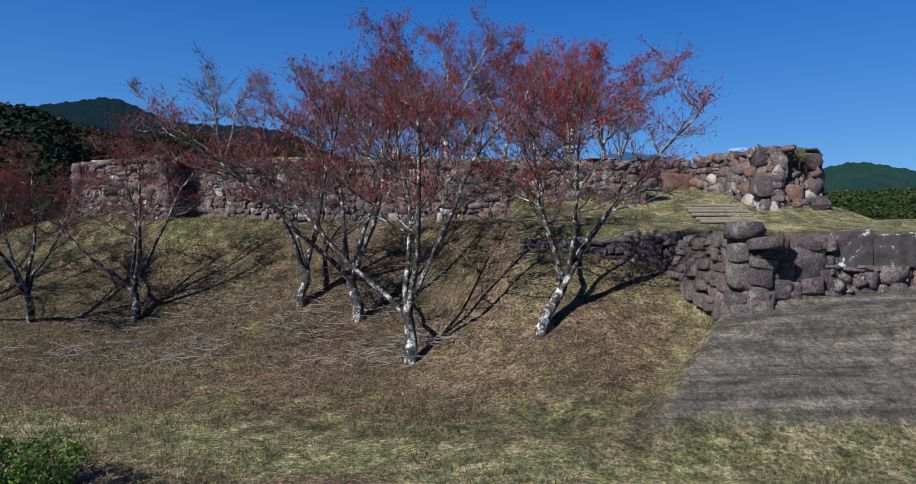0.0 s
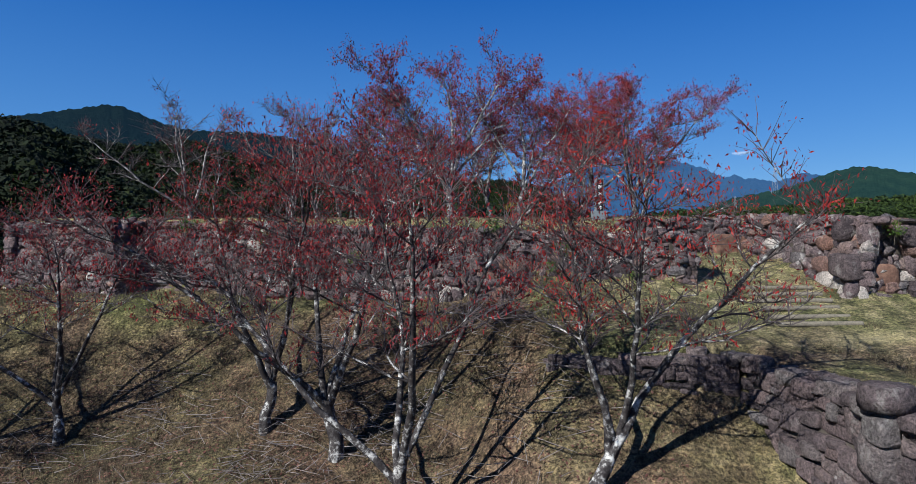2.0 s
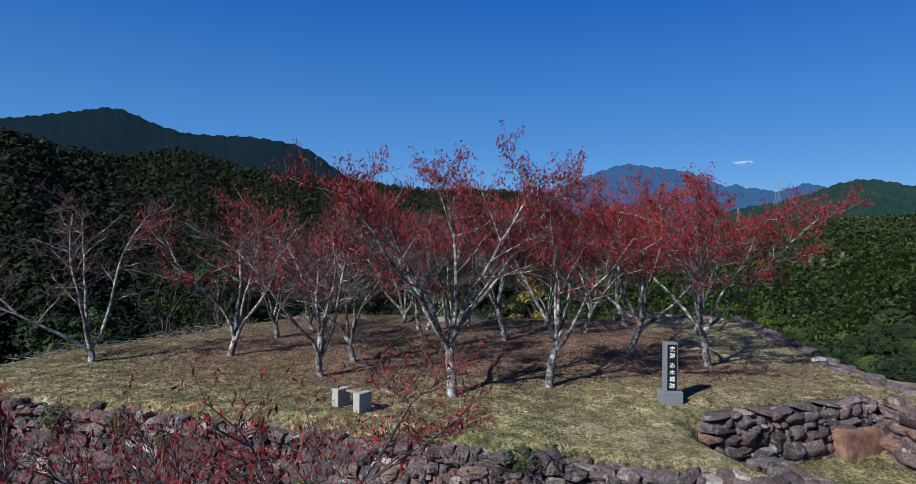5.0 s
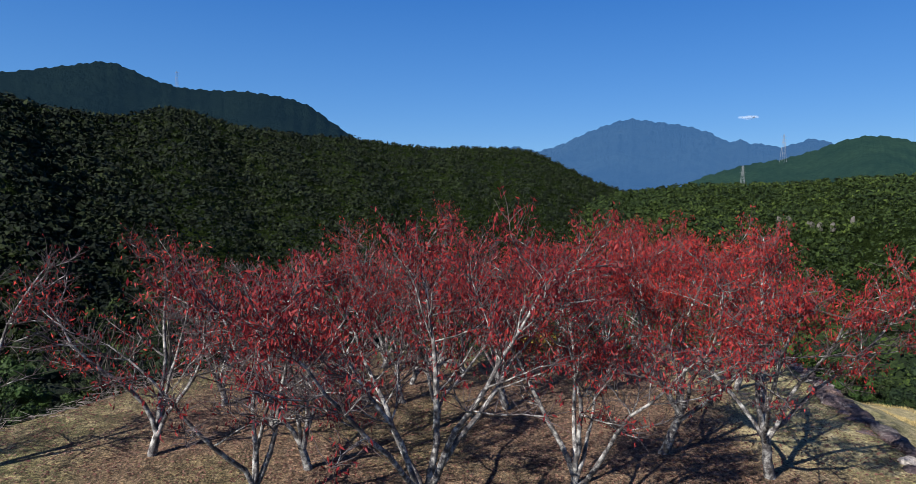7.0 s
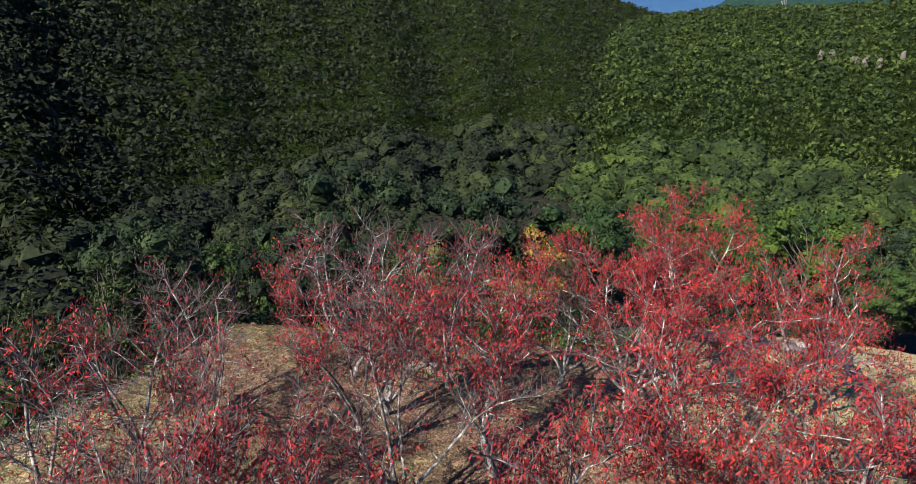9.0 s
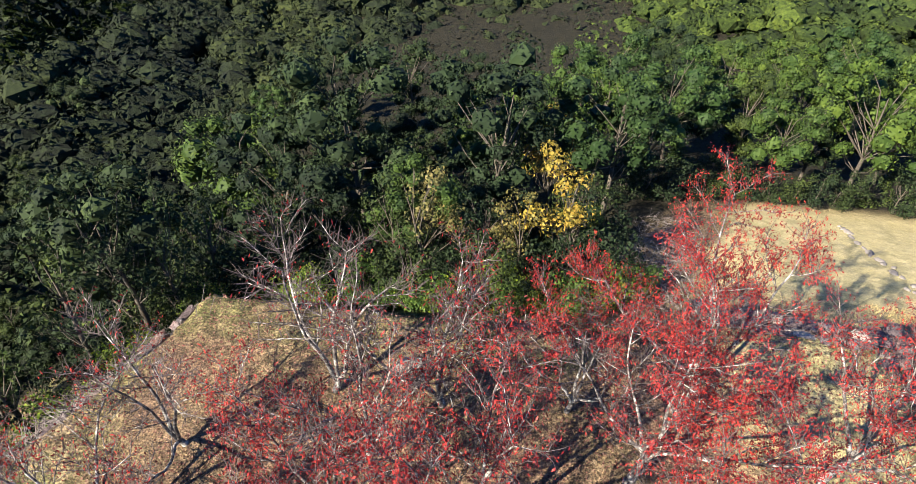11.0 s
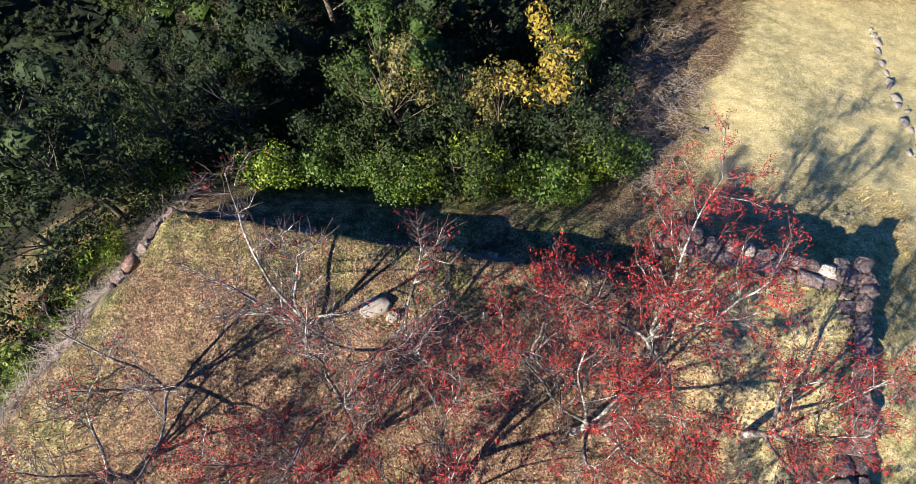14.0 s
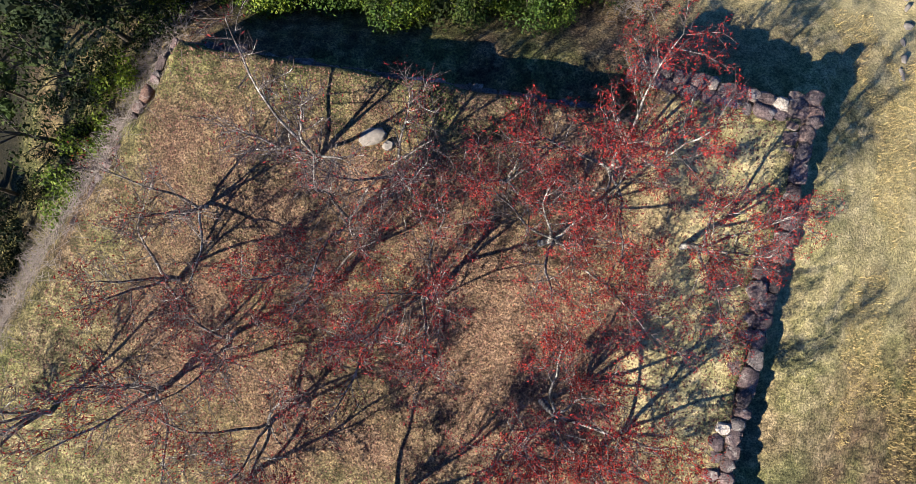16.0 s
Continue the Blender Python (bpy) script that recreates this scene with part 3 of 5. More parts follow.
def cherry_meshes(seed, height, stems, spread, leaves, fork=0.16, lean=0.0, leaf_size=0.16, twigs=1.0, leaf_mat=None, bark=None, bare=0.58, low=2, aim=0.0):
    """Meshes of a spreading cherry tree: trunk, boughs, twigs and hanging leaves."""
    rng = np.random.default_rng(seed)
    trunk, boughs, twig = Limbs(), Limbs(), Limbs()
    tips = []
    r0 = 0.0165 * height
    fz = fork * height
    tp, td = bend(rng, (0, 0, -0.3), (lean, 0.1, 1), fz + 0.3, 7, 0.15, 0.04)
    trunk.add(tp, np.linspace(r0 * 1.35, r0 * 0.95, len(tp)) * (1 + 0.25 * np.exp(-np.arange(len(tp)) * 1.2)), 10)
    for s in range(stems):
        # stems fan out from the fork like an open vase, the last one leaning furthest, towards aim
        a = aim + 2.4 * (s - stems + 1) + rng.normal(0, 0.15)
        th = radians(8 + 34 * (s + 0.5) / stems) * spread
        d0 = np.array([math.cos(a) * math.sin(th), math.sin(a) * math.sin(th), math.cos(th)])
        ln = 0.8 * (height - fz) / math.cos(th) * rng.uniform(0.92, 1.04)
        start = tp[-1 - (s % 2)]
        p, d = bend(rng, start, d0, ln, 9, 0.115, 0.0, (math.cos(a) * 0.015, math.sin(a) * 0.015))
        rr = r0 * rng.uniform(0.55, 0.75)
        boughs.add(p, np.linspace(rr, rr * 0.25, len(p)), 7)
        for k in range(low, 10):
            for _ in range(2 if k > 3 else 1):
                a2 = rng.uniform(0, 6.28)
                side = np.array([math.cos(a2), math.sin(a2), rng.uniform(0.0, 0.65)])
                dd = side * 0.9 + np.array([math.cos(a), math.sin(a), 0.2]) * 0.6
                dd /= np.linalg.norm(dd)
                l2 = height * rng.uniform(0.16, 0.33) * (1.15 - 0.05 * k)
                q, d2 = bend(rng, p[k], dd, l2, 6, 0.14, 0.02)
                r2 = rr * (1 - 0.08 * k) * 0.42
                boughs.add(q, np.linspace(r2, 0.012, len(q)), 5)
                for m in range(1, 7):
                    for _ in range(int(round(2.4 * twigs + rng.uniform(0, 0.9)))):
                        dd3 = rng.normal(0, 1, 3)
                        dd3[2] = abs(dd3[2]) * 0.6
                        dd3 = dd3 / np.linalg.norm(dd3) + d2 * 0.7
                        dd3 /= np.linalg.norm(dd3)
                        l3 = height * rng.uniform(0.05, 0.12)
                        w, _d = bend(rng, q[m], dd3, l3, 2, 0.2, 0.03)
                        twig.add(w, np.array([0.011, 0.008, 0.003]), 3)
                        tips.append(w[1:])
    tips = np.concatenate(tips)
    # leaves gather in some parts of the crown and leave others bare
    patch = np.sin(tips[:, 0] * 2.1 + seed) * np.cos(tips[:, 1] * 2.3 + seed * 2) + 0.7 * np.sin(tips[:, 2] * 3.1 + tips[:, 0] + seed)
    keep = (1.3 * patch + 5.5 * (tips[:, 2] / height - bare) + rng.normal(0, 0.35, len(tips))) > 0.0
    spots = tips[keep] if keep.sum() > 50 else tips
    v, f = leaf_cloud(rng, spots, 0.07, leaves, leaf_size, 1.5, 0.3)
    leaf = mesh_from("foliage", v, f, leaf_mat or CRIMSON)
    return trunk.mesh("trunk", bark or BARK), boughs.mesh("limb_frame", bark or BARK), twig.mesh("twig_growth", TWIG), leaf


def cherry_thing(meshes, label):
    t = empty("cherry_tree")
    for n, me in zip(("trunk", "limb_frame", "twig_growth", "foliage"), meshes):
        o = child(n, me, t)
        if n in ("twig_growth", "foliage"):
            tagged(o, kind="stuff")
    return tagged(t, label, "tree", "cherry trees")


def put(template, x, y, turn=0.0, size=1.0, sink=0.05, z=None):
    zz = float(ground_z(x, y)) if z is None else z
    return copy_thing(template, pose(x, y, zz - sink, 0, 0, turn) @ Matrix.Scale(size, 4))


def set_first(template, x, y, turn=0.0, size=1.0):
    template.matrix_basis = pose(x, y, float(ground_z(x, y)) - 0.05, 0, 0, turn) @ Matrix.Scale(size, 4)


def place_group(template, spots):
    """The template itself takes the first spot, copies the rest."""
    for i, (x, y, turn, size) in enumerate(spots):
        if i:
            put(template, x, y, turn, size)
    set_first(template, *spots[0])


RICH = "cherry tree with red autumn leaves on grey lichened limbs"
BARE = "half-bare cherry tree with few red leaves and grey twigs"
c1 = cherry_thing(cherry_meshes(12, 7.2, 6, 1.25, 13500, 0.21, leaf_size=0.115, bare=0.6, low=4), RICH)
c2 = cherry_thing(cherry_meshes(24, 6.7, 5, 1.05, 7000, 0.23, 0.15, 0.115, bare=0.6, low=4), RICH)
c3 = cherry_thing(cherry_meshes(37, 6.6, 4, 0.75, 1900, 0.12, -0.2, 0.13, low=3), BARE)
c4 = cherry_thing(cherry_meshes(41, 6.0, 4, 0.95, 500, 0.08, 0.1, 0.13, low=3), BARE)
c5 = cherry_thing(cherry_meshes(54, 10.4, 4, 1.05, 8800, 0.17, -0.1, 0.112, 1.6, RED, DARKBARK, 0.55, 4, math.pi), "tall cherry tree on the bank with sparse dark red leaves")
c6 = cherry_thing(cherry_meshes(68, 9.4, 4, 0.9, 5600, 0.22, 0.1, 0.112, 1.6, RED, DARKBARK, 0.55, 4), "tall cherry tree on the bank with sparse dark red leaves")

place_group(c1, [(-0.48, 33.2, 20, 1.06), (9.05, 37.9, 140, 1.0), (6.35, 39.5, 250, 0.95), (8.8, 48.5, 60, 0.95), (5.9, 45.8, 300, 0.9)])
place_group(c2, [(2.6, 34.4, 75, 0.95), (2.0, 43.6, 200, 1.0), (11.5, 45.9, 30, 0.9), (-1.9, 43.8, 160, 0.9)])
place_group(c3, [(-5.0, 35.8, 0, 1.0), (-4.28, 38.1, 310, 1.0), (-9.16, 39.0, 110, 1.05), (-8.7, 43.5, 230, 0.9), (0.3, 48.3, 330, 1.0), (4.4, 48.2, 80, 0.75), (-6.2, 41.4, 20, 0.9), (-0.7, 41.4, 150, 0.9)])
place_group(c4, [(-13.85, 37.6, 200, 1.1), (-1.85, 46.4, 40, 1.05), (-3.35, 48.7, 120, 1.1), (-7.7, 46.5, 280, 0.9)])
place_group(c5, [(-1.42, 19.5, 0, 0.95), (-3.6, 23.0, 40, 0.98), (-6.0, 24.2, 300, 0.86), (-12.8, 25.3, 20, 0.8), (-21.0, 24.5, 140, 0.85)])
place_group(c6, [(2.25, 18.2, 0, 0.93), (-16.8, 25.0, 250, 0.8)])


# ---- woods ----
def broadleaf(seed, height, width, material, leaves, label, name="broadleaf_tree", trunk_show=0.3, size=0.23, core=0.0):
    rng = np.random.default_rng(seed)
    limbs = Limbs()
    p, _d = bend(rng, (0, 0, -0.5), (rng.normal(0, 0.1), 0, 1), height * 0.85, 8, 0.05, 0.05)
    limbs.add(p, np.linspace(0.02 * height, 0.03, len(p)), 6)
    clumps, radius = [], []
    for k in range(27 if core else 17):
        h = rng.uniform(trunk_show, 0.97)
        w = width * 0.5 * math.sqrt(max(0.05, 1 - ((h - 0.62) / 0.45) ** 2))
        a = rng.uniform(0, 6.28)
        r = w * math.sqrt(rng.uniform(0.1, 1))
        e = np.array([math.cos(a) * r, math.sin(a) * r, h * height])
        s = p[min(len(p) - 1, int(h * 7))]
        limbs.add(np.array([s, (s + e) / 2 + rng.normal(0, 0.2, 3), e]), np.array([0.035, 0.025, 0.01]) * height / 8, 4)
        clumps.append(e)
        radius.append(width * (rng.uniform(0.09, 0.17) if core else rng.uniform(0.13, 0.22)))
    pick = rng.integers(0, len(clumps), leaves)
    d = rng.normal(0, 1, (leaves, 3))
    d[:, 2] = d[:, 2] * 0.8 + 0.35
    d /= np.linalg.norm(d, axis=1)[:, None]
    rad = np.array(radius)[pick][:, None]
    c = np.array(clumps)[pick] + d * rad * rng.uniform(0.75, 1.22, (leaves, 1)) * np.array([1, 1, 0.8])
    n = d + rng.normal(0, 0.4, (leaves, 3))
    o1 = np.cross(n, rng.normal(0, 1, (leaves, 3)))
    o1 /= np.linalg.norm(o1, axis=1)[:, None]
    o2 = np.cross(n / np.linalg.norm(n, axis=1)[:, None], o1)
    hh = size * rng.uniform(0.5, 1.1, (leaves, 1)) * 0.5
    v = np.stack([c - o1 * hh * 1.1, c + o2 * hh * 1.3, c + o1 * hh * 1.1], 1).reshape(-1, 3)
    f = np.arange(leaves * 3).reshape(-1, 3)
    if core:
        ico = bmesh.new()
        bmesh.ops.create_icosphere(ico, subdivisions=1, radius=1.0)
        iv = np.array([q.co[:] for q in ico.verts])
        it = np.array([[q.index for q in g.verts] for g in ico.faces])
        ico.free()
        for c0, r0 in zip(clumps, radius):
            lump = 1 + rng.normal(0, 0.12, (len(iv), 1))
            f = np.concatenate([f, it + len(v)])
            v = np.concatenate([v, c0 + iv * lump * r0 * core * np.array([1, 1, 0.8])])
    t = empty(name)
    child("trunk", limbs.mesh("trunk", WOODBARK), t)
    child("crown", mesh_from("crown", v, f, material), t)
    return tagged(t, label, "tree", "woodland trees")


b1 = broadleaf(5, 9.0, 5.5, SHADED_GREENS, 3500, "dense dark evergreen broadleaf tree, leaf colour deepened to stand for shade", core=0.7)
b2 = broadleaf(6, 10.5, 6.5, SHADED_GREENS, 4100, "tall dark evergreen broadleaf tree, leaf colour deepened to stand for shade", core=0.7)
b3 = broadleaf(7, 7.5, 5.0, SHADED_GREENS, 3000, "small dark evergreen broadleaf tree, leaf colour deepened to stand for shade", core=0.7)
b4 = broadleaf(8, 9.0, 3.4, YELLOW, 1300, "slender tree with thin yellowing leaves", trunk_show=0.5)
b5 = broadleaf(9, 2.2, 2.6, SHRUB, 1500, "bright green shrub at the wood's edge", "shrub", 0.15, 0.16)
b7 = broadleaf(15, 9.5, 6.0, SUN_GREENS, 3400, "green broadleaf tree, leaf colour lightened as if in the sun", core=0.7)
rngw = np.random.default_rng(77)
kinds = [b1, b2, b3, b7]
woods = {id(k): [] for k in kinds}
tries = 0
taken = []
while len(taken) < 195 and tries < 20000:
    tries += 1
    x, y = rngw.uniform(-50, 48), rngw.uniform(26, 104)
    back_line = (61.5 if x < 0 else 63.5) + 0.05 * abs(x)
    if x > 7:
        back_line = min(73.0, float(np.interp(x + 8.0, [9.3, 11.0, 12.8, 14.6, 17.2, 19.5, 23], [62.5, 63.5, 65, 67, 70, 72.5, 73.0])))
    left_line = np.interp(y, [20, 34, 44, 54, 60], [-27, -21.5, -18.5, -13.5, -11])
    ok = y > back_line or x < left_line or (x > 34 and y > 74) or (x > 0.5 * y + 8 and y > 44)
    if not ok or x < -75 + 0.3 * (60 - y):
        continue
    if x > 28 and y < 74 and x < 0.5 * y + 8:
        continue
    if any((x - a) ** 2 + (y - b) ** 2 < (3.6 + 0.022 * y) ** 2 for a, b in taken):
        continue
    taken.append((x, y))
    # The lighter-leaved kind gathers right and rear, as the sunlit part of the wood.
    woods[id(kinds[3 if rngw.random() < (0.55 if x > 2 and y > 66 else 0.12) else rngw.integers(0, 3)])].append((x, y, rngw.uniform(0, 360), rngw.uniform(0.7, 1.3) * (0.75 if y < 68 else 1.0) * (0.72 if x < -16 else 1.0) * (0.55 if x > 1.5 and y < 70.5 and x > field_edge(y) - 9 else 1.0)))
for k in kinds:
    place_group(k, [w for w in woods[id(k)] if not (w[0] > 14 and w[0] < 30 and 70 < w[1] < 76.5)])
place_group(b4, [(-0.9, 59.8, 0, 0.85), (3.0, 60.2, 90, 0.7), (4.7, 60.8, 200, 0.95), (6.0, 74.0, 60, 1.1)])
b8 = broadleaf(19, 8.5, 3.0, SHADED_GREENS, 620, "slender pale-trunked young tree with thin grey-green leaves", trunk_show=0.45, size=0.24)
place_group(b8, [(5.7, 60.2, 0, 0.75), (5.6, 62.4, 80, 0.7), (1.3, 60.6, 200, 0.75), (-3.2, 60.4, 140, 0.8), (-12.6, 55.6, 30, 0.95), (-13.4, 54.2, 120, 1.0), (-11.4, 57.6, 250, 0.9), (-14.6, 52.0, 310, 0.95),
                 (-16.4, 49.2, 60, 0.9), (-8.6, 58.8, 170, 0.85), (7.0, 66.4, 290, 0.7)])
b6 = broadleaf(14, 3.6, 3.6, SHADED_GREENS, 1300, "dark evergreen undergrowth bush, leaf colour deepened to stand for shade", "bush", 0.1, 0.22)
place_group(b5, [(float(x), float(56.0 + 1.5 * rngw.random() + (0 if x < 7 else 0.8)), float(rngw.uniform(0, 360)), float(rngw.uniform(0.6, 1.15))) for x in np.arange(-8.5, 8.8, 0.75)]
            + [(-7.9, 10.9, 0, 0.6), (-7.0, 10.7, 60, 0.5), (-14.2, 49.6, 10, 1.0), (-15.2, 46.8, 80, 1.1), (-13.2, 52.4, 40, 0.9), (-11.6, 55.5, 200, 0.9)])


place_group(b6, [(float(x + rngw.uniform(-0.7, 0.7)), float(y + rngw.uniform(-0.8, 0.8)), float(rngw.uniform(0, 360)), float(rngw.uniform(0.5, 1.05)))
                 for y in (57.2, 59.4) for x in np.arange(-17, 7.6, 1.9)]
            + [(float(-12.6 - 0.62 * (52 - y) + rngw.uniform(-3.5, -0.8)), float(y), float(rngw.uniform(0, 360)), float(rngw.uniform(0.4, 0.9))) for y in np.arange(37, 56, 1.1)]
            + [(float(x), float(74.2 + 0.1 * (x - 12) + rngw.uniform(-0.6, 0.6)), float(rngw.uniform(0, 360)), float(rngw.uniform(0.6, 1.0))) for x in np.arange(11, 36, 1.6)]
            + [(float(x + rngw.uniform(-1, 1)), float(y + rngw.uniform(-1, 1)), float(rngw.uniform(0, 360)), float(rngw.uniform(0.6, 1.1))) for y in (62.0, 65.0) for x in np.arange(-22, 7.5, 2.4)]
            + [(float(x), float(rngw.uniform(65, 74)), float(rngw.uniform(0, 360)), float(rngw.uniform(0.8, 1.3))) for x in np.arange(-26, 9, 2.6)])


def crown_material(name, stops):
    """Leafy crowns seen from far: light sprays over dark gaps, which paint the shade between leaves."""
    m, nt, b = mat(name, 0.9)
    isl = nt.nodes.new("ShaderNodeNewGeometry")
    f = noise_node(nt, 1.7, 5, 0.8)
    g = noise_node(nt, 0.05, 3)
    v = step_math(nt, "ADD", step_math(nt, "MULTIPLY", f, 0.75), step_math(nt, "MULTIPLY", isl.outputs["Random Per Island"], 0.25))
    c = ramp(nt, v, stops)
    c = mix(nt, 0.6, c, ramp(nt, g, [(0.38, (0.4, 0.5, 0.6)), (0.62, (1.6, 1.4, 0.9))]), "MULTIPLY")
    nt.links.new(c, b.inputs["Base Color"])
    bump(nt, b, f, 0.7, 0.4)
    return m


# The hillside's shade and the valley's sunlight are put into these colours.
HILLWOOD = crown_material("shaded_hillside_crowns", [(0.35, (0.0035, 0.0065, 0.0035)), (0.52, (0.009, 0.016, 0.0065)), (0.72, (0.026, 0.037, 0.0125))])
VALLEYWOOD = crown_material("sunlit_valley_crowns", [(0.35, (0.005, 0.011, 0.003)), (0.52, (0.018, 0.034, 0.008)), (0.72, (0.058, 0.088, 0.018))])


def canopy(name, field, count, seed, size, material, label, lo, hi):
    """A wooded hillside: clumped crowns of small leaf faces on the slope."""
    rng = np.random.default_rng(seed)
    X, Y, Z = field
    nr, na = X.shape
    vs, fs, n = [], [], 0
    u = lo + (hi - lo) * rng.random(count) ** 0.95
    r = u / 1.35 * (nr - 1)
    a = rng.random(count) * (na - 1.001)
    i, j = r.astype(int), a.astype(int)
    fr, fa = r - i, a - j
    i2 = np.minimum(i + 1, nr - 1)

    def at(G):
        return (G[i, j] * (1 - fr) * (1 - fa) + G[i2, j] * fr * (1 - fa) + G[i, j + 1] * (1 - fr) * fa + G[i2, j + 1] * fr * fa)
    P = np.stack([at(X), at(Y), at(Z)], -1)
    s = size * rng.uniform(0.5, 1.5, count) * (1.2 - 0.5 * u)
    close = u < lo + 0.16 * (hi - lo)
    ico = bmesh.new()
    bmesh.ops.create_icosphere(ico, subdivisions=1, radius=1.0)
    iv = np.array([v.co[:] for v in ico.verts])
    it = np.array([[v.index for v in f.verts] for f in ico.faces])
    ico.free()
    # a lumpy dark body for each of the nearest crowns
    Q, sq = P[close], s[close]
    m = len(Q)
    lump = 1 + rng.normal(0, 0.14, (m, len(iv)))
    co = Q[:, None, :] + iv[None] * lump[..., None] * sq[:, None, None] * np.array([0.5, 0.5, 0.38]) + np.array([0, 0, 0.28]) * sq[:, None, None]
    vs.append(co.reshape(-1, 3))
    fs.append((it[None] + (np.arange(m) * len(iv))[:, None, None]).reshape(-1, 3))
    n = m * len(iv)

    def sprays(C, sc, wide, small, big):
        """One leafy face on each crown, turned outwards and up."""
        m = len(C)
        d = rng.normal(0, 1, (m, 3))
        d[:, 2] = np.abs(d[:, 2]) * 1.3
        d /= np.linalg.norm(d, axis=1)[:, None]
        c = C + d * sc[:, None] * np.array([0.66, 0.66, 0.5]) * rng.uniform(0.6, 1.15, (m, 1)) + np.array([0, 0, 0.3]) * sc[:, None]
        o1 = np.cross(d, rng.normal(0, 1, (m, 3)))
        o1 /= np.linalg.norm(o1, axis=1)[:, None]
        o2 = np.cross(d + rng.normal(0, 0.5, (m, 3)), o1)
        h = (sc * wide)[:, None] * rng.uniform(small, big, (m, 1))
        vs.append(np.stack([c - o1 * h, c + o2 * h, c + o1 * h], 1).reshape(-1, 3))
        fs.append(np.arange(m * 3).reshape(-1, 3) + n)
        return m * 3
    for k in range(13):
        n += sprays(P, s, 1 + 3.0 * u, 0.04, 0.095)
    for k in range(30):
        n += sprays(Q, sq, np.ones(m), 0.035, 0.085)
    me = mesh_from(name, np.concatenate(vs), np.concatenate(fs), material)
    tagged(new(name, me), label, "woods", kind="stuff")


canopy("hillside_woods", MID, 22000, 3, 3.2, HILLWOOD, "dense woods on the hillside, darkened in colour for shade", 0.0, 1.02)
canopy("valley_woods", NR, 13000, 4, 3.4, VALLEYWOOD, "green woods on the valley slope, lightened in colour as sunlit", 0.0, 1.02)


ROCK = plain("pale_rock", [(0.3, (0.05, 0.047, 0.042)), (0.7, (0.13, 0.122, 0.11))], 0.6, 0.9, 0.2)


def outcrop(bearing, share, size, seed):
    """A pale crag standing among the trees of the valley slope."""
    X, Y, Z = NR
    az = np.interp(bearing, (NEAR_RIGHT[0][0], NEAR_RIGHT[-1][0]), (0, X.shape[1] - 1))
    i, j = int(share / 1.35 * (X.shape[0] - 1)), int(az)
    rng = np.random.default_rng(seed)
    bm = bmesh.new()
    bmesh.ops.create_icosphere(bm, subdivisions=2, radius=1.0)
    for v in bm.verts:
        v.co = Vector((v.co.x * size, v.co.y * size * 0.7, v.co.z * 2.1)) * float(rng.uniform(0.8, 1.2))
    me = bpy.data.meshes.new("rock")
    bm.to_mesh(me)
    bm.free()
    me.materials.append(ROCK)
    o = new("rock", me)
    o.location = (float(X[i, j]), float(Y[i, j]), float(Z[i, j]) + 1.4)
    tagged(o, "pale rock outcrop among the valley trees", "rock", "valley rocks")


for k, (b, w) in enumerate(((27.1, 1.1), (27.6, 1.4), (29.3, 1.7), (29.9, 1.2), (30.9, 1.1), (32.2, 0.9))):
    outcrop(b, 0.5, w, 60 + k)


def pylon(bearing, distance, foot, height):
    """A steel lattice mast on a ridge."""
    a = radians(bearing)
    x, y = HILL_EYE[0] + distance * math.sin(a), HILL_EYE[1] + distance * math.cos(a)
    t = tagged(empty("pylon", x, y, foot), "pale steel lattice pylon on a wooded ridge", "pylon", "pylons")
    w = height * 0.1
    for sx, sy in ((-1, -1), (1, -1), (1, 1), (-1, 1)):
        lm = Limbs()
        lm.add(np.array([(sx * w, sy * w, -8), (sx * w * 0.45, sy * w * 0.45, height * 0.6), (sx * 0.4, sy * 0.4, height)]), np.array([0.26, 0.2, 0.16]), 4)
        child("leg", lm.mesh("leg", STEEL), t)
    for k, z in enumerate((0.62, 0.76, 0.9)):
        lm = Limbs()
        r = height * (0.17, 0.15, 0.12)[k]
        lm.add(np.array([(-r, 0, height * z), (0, 0, height * (z + 0.03)), (r, 0, height * z)]), np.array([0.1, 0.22, 0.1]), 4)
        child("arm", lm.mesh("arm", STEEL), t)
    for k in range(5):
        z0, z1 = height * 0.13 * k, height * 0.13 * (k + 1)
        r0, r1 = w * (1 - 0.11 * k), w * (1 - 0.11 * (k + 1))
        for s in (-1, 1):
            lm = Limbs()
            lm.add(np.array([(-r0 * s, -r0, z0), (r1 * s, -r1, z1)]), np.array([0.09, 0.09]), 4)
            child("brace", lm.mesh("brace", STEEL), t)


pylon(-23.7, 1490, 240.0, 38)
pylon(26.9, 1250, 90.0, 40)
pylon(24.0, 1000, 38.0, 26)


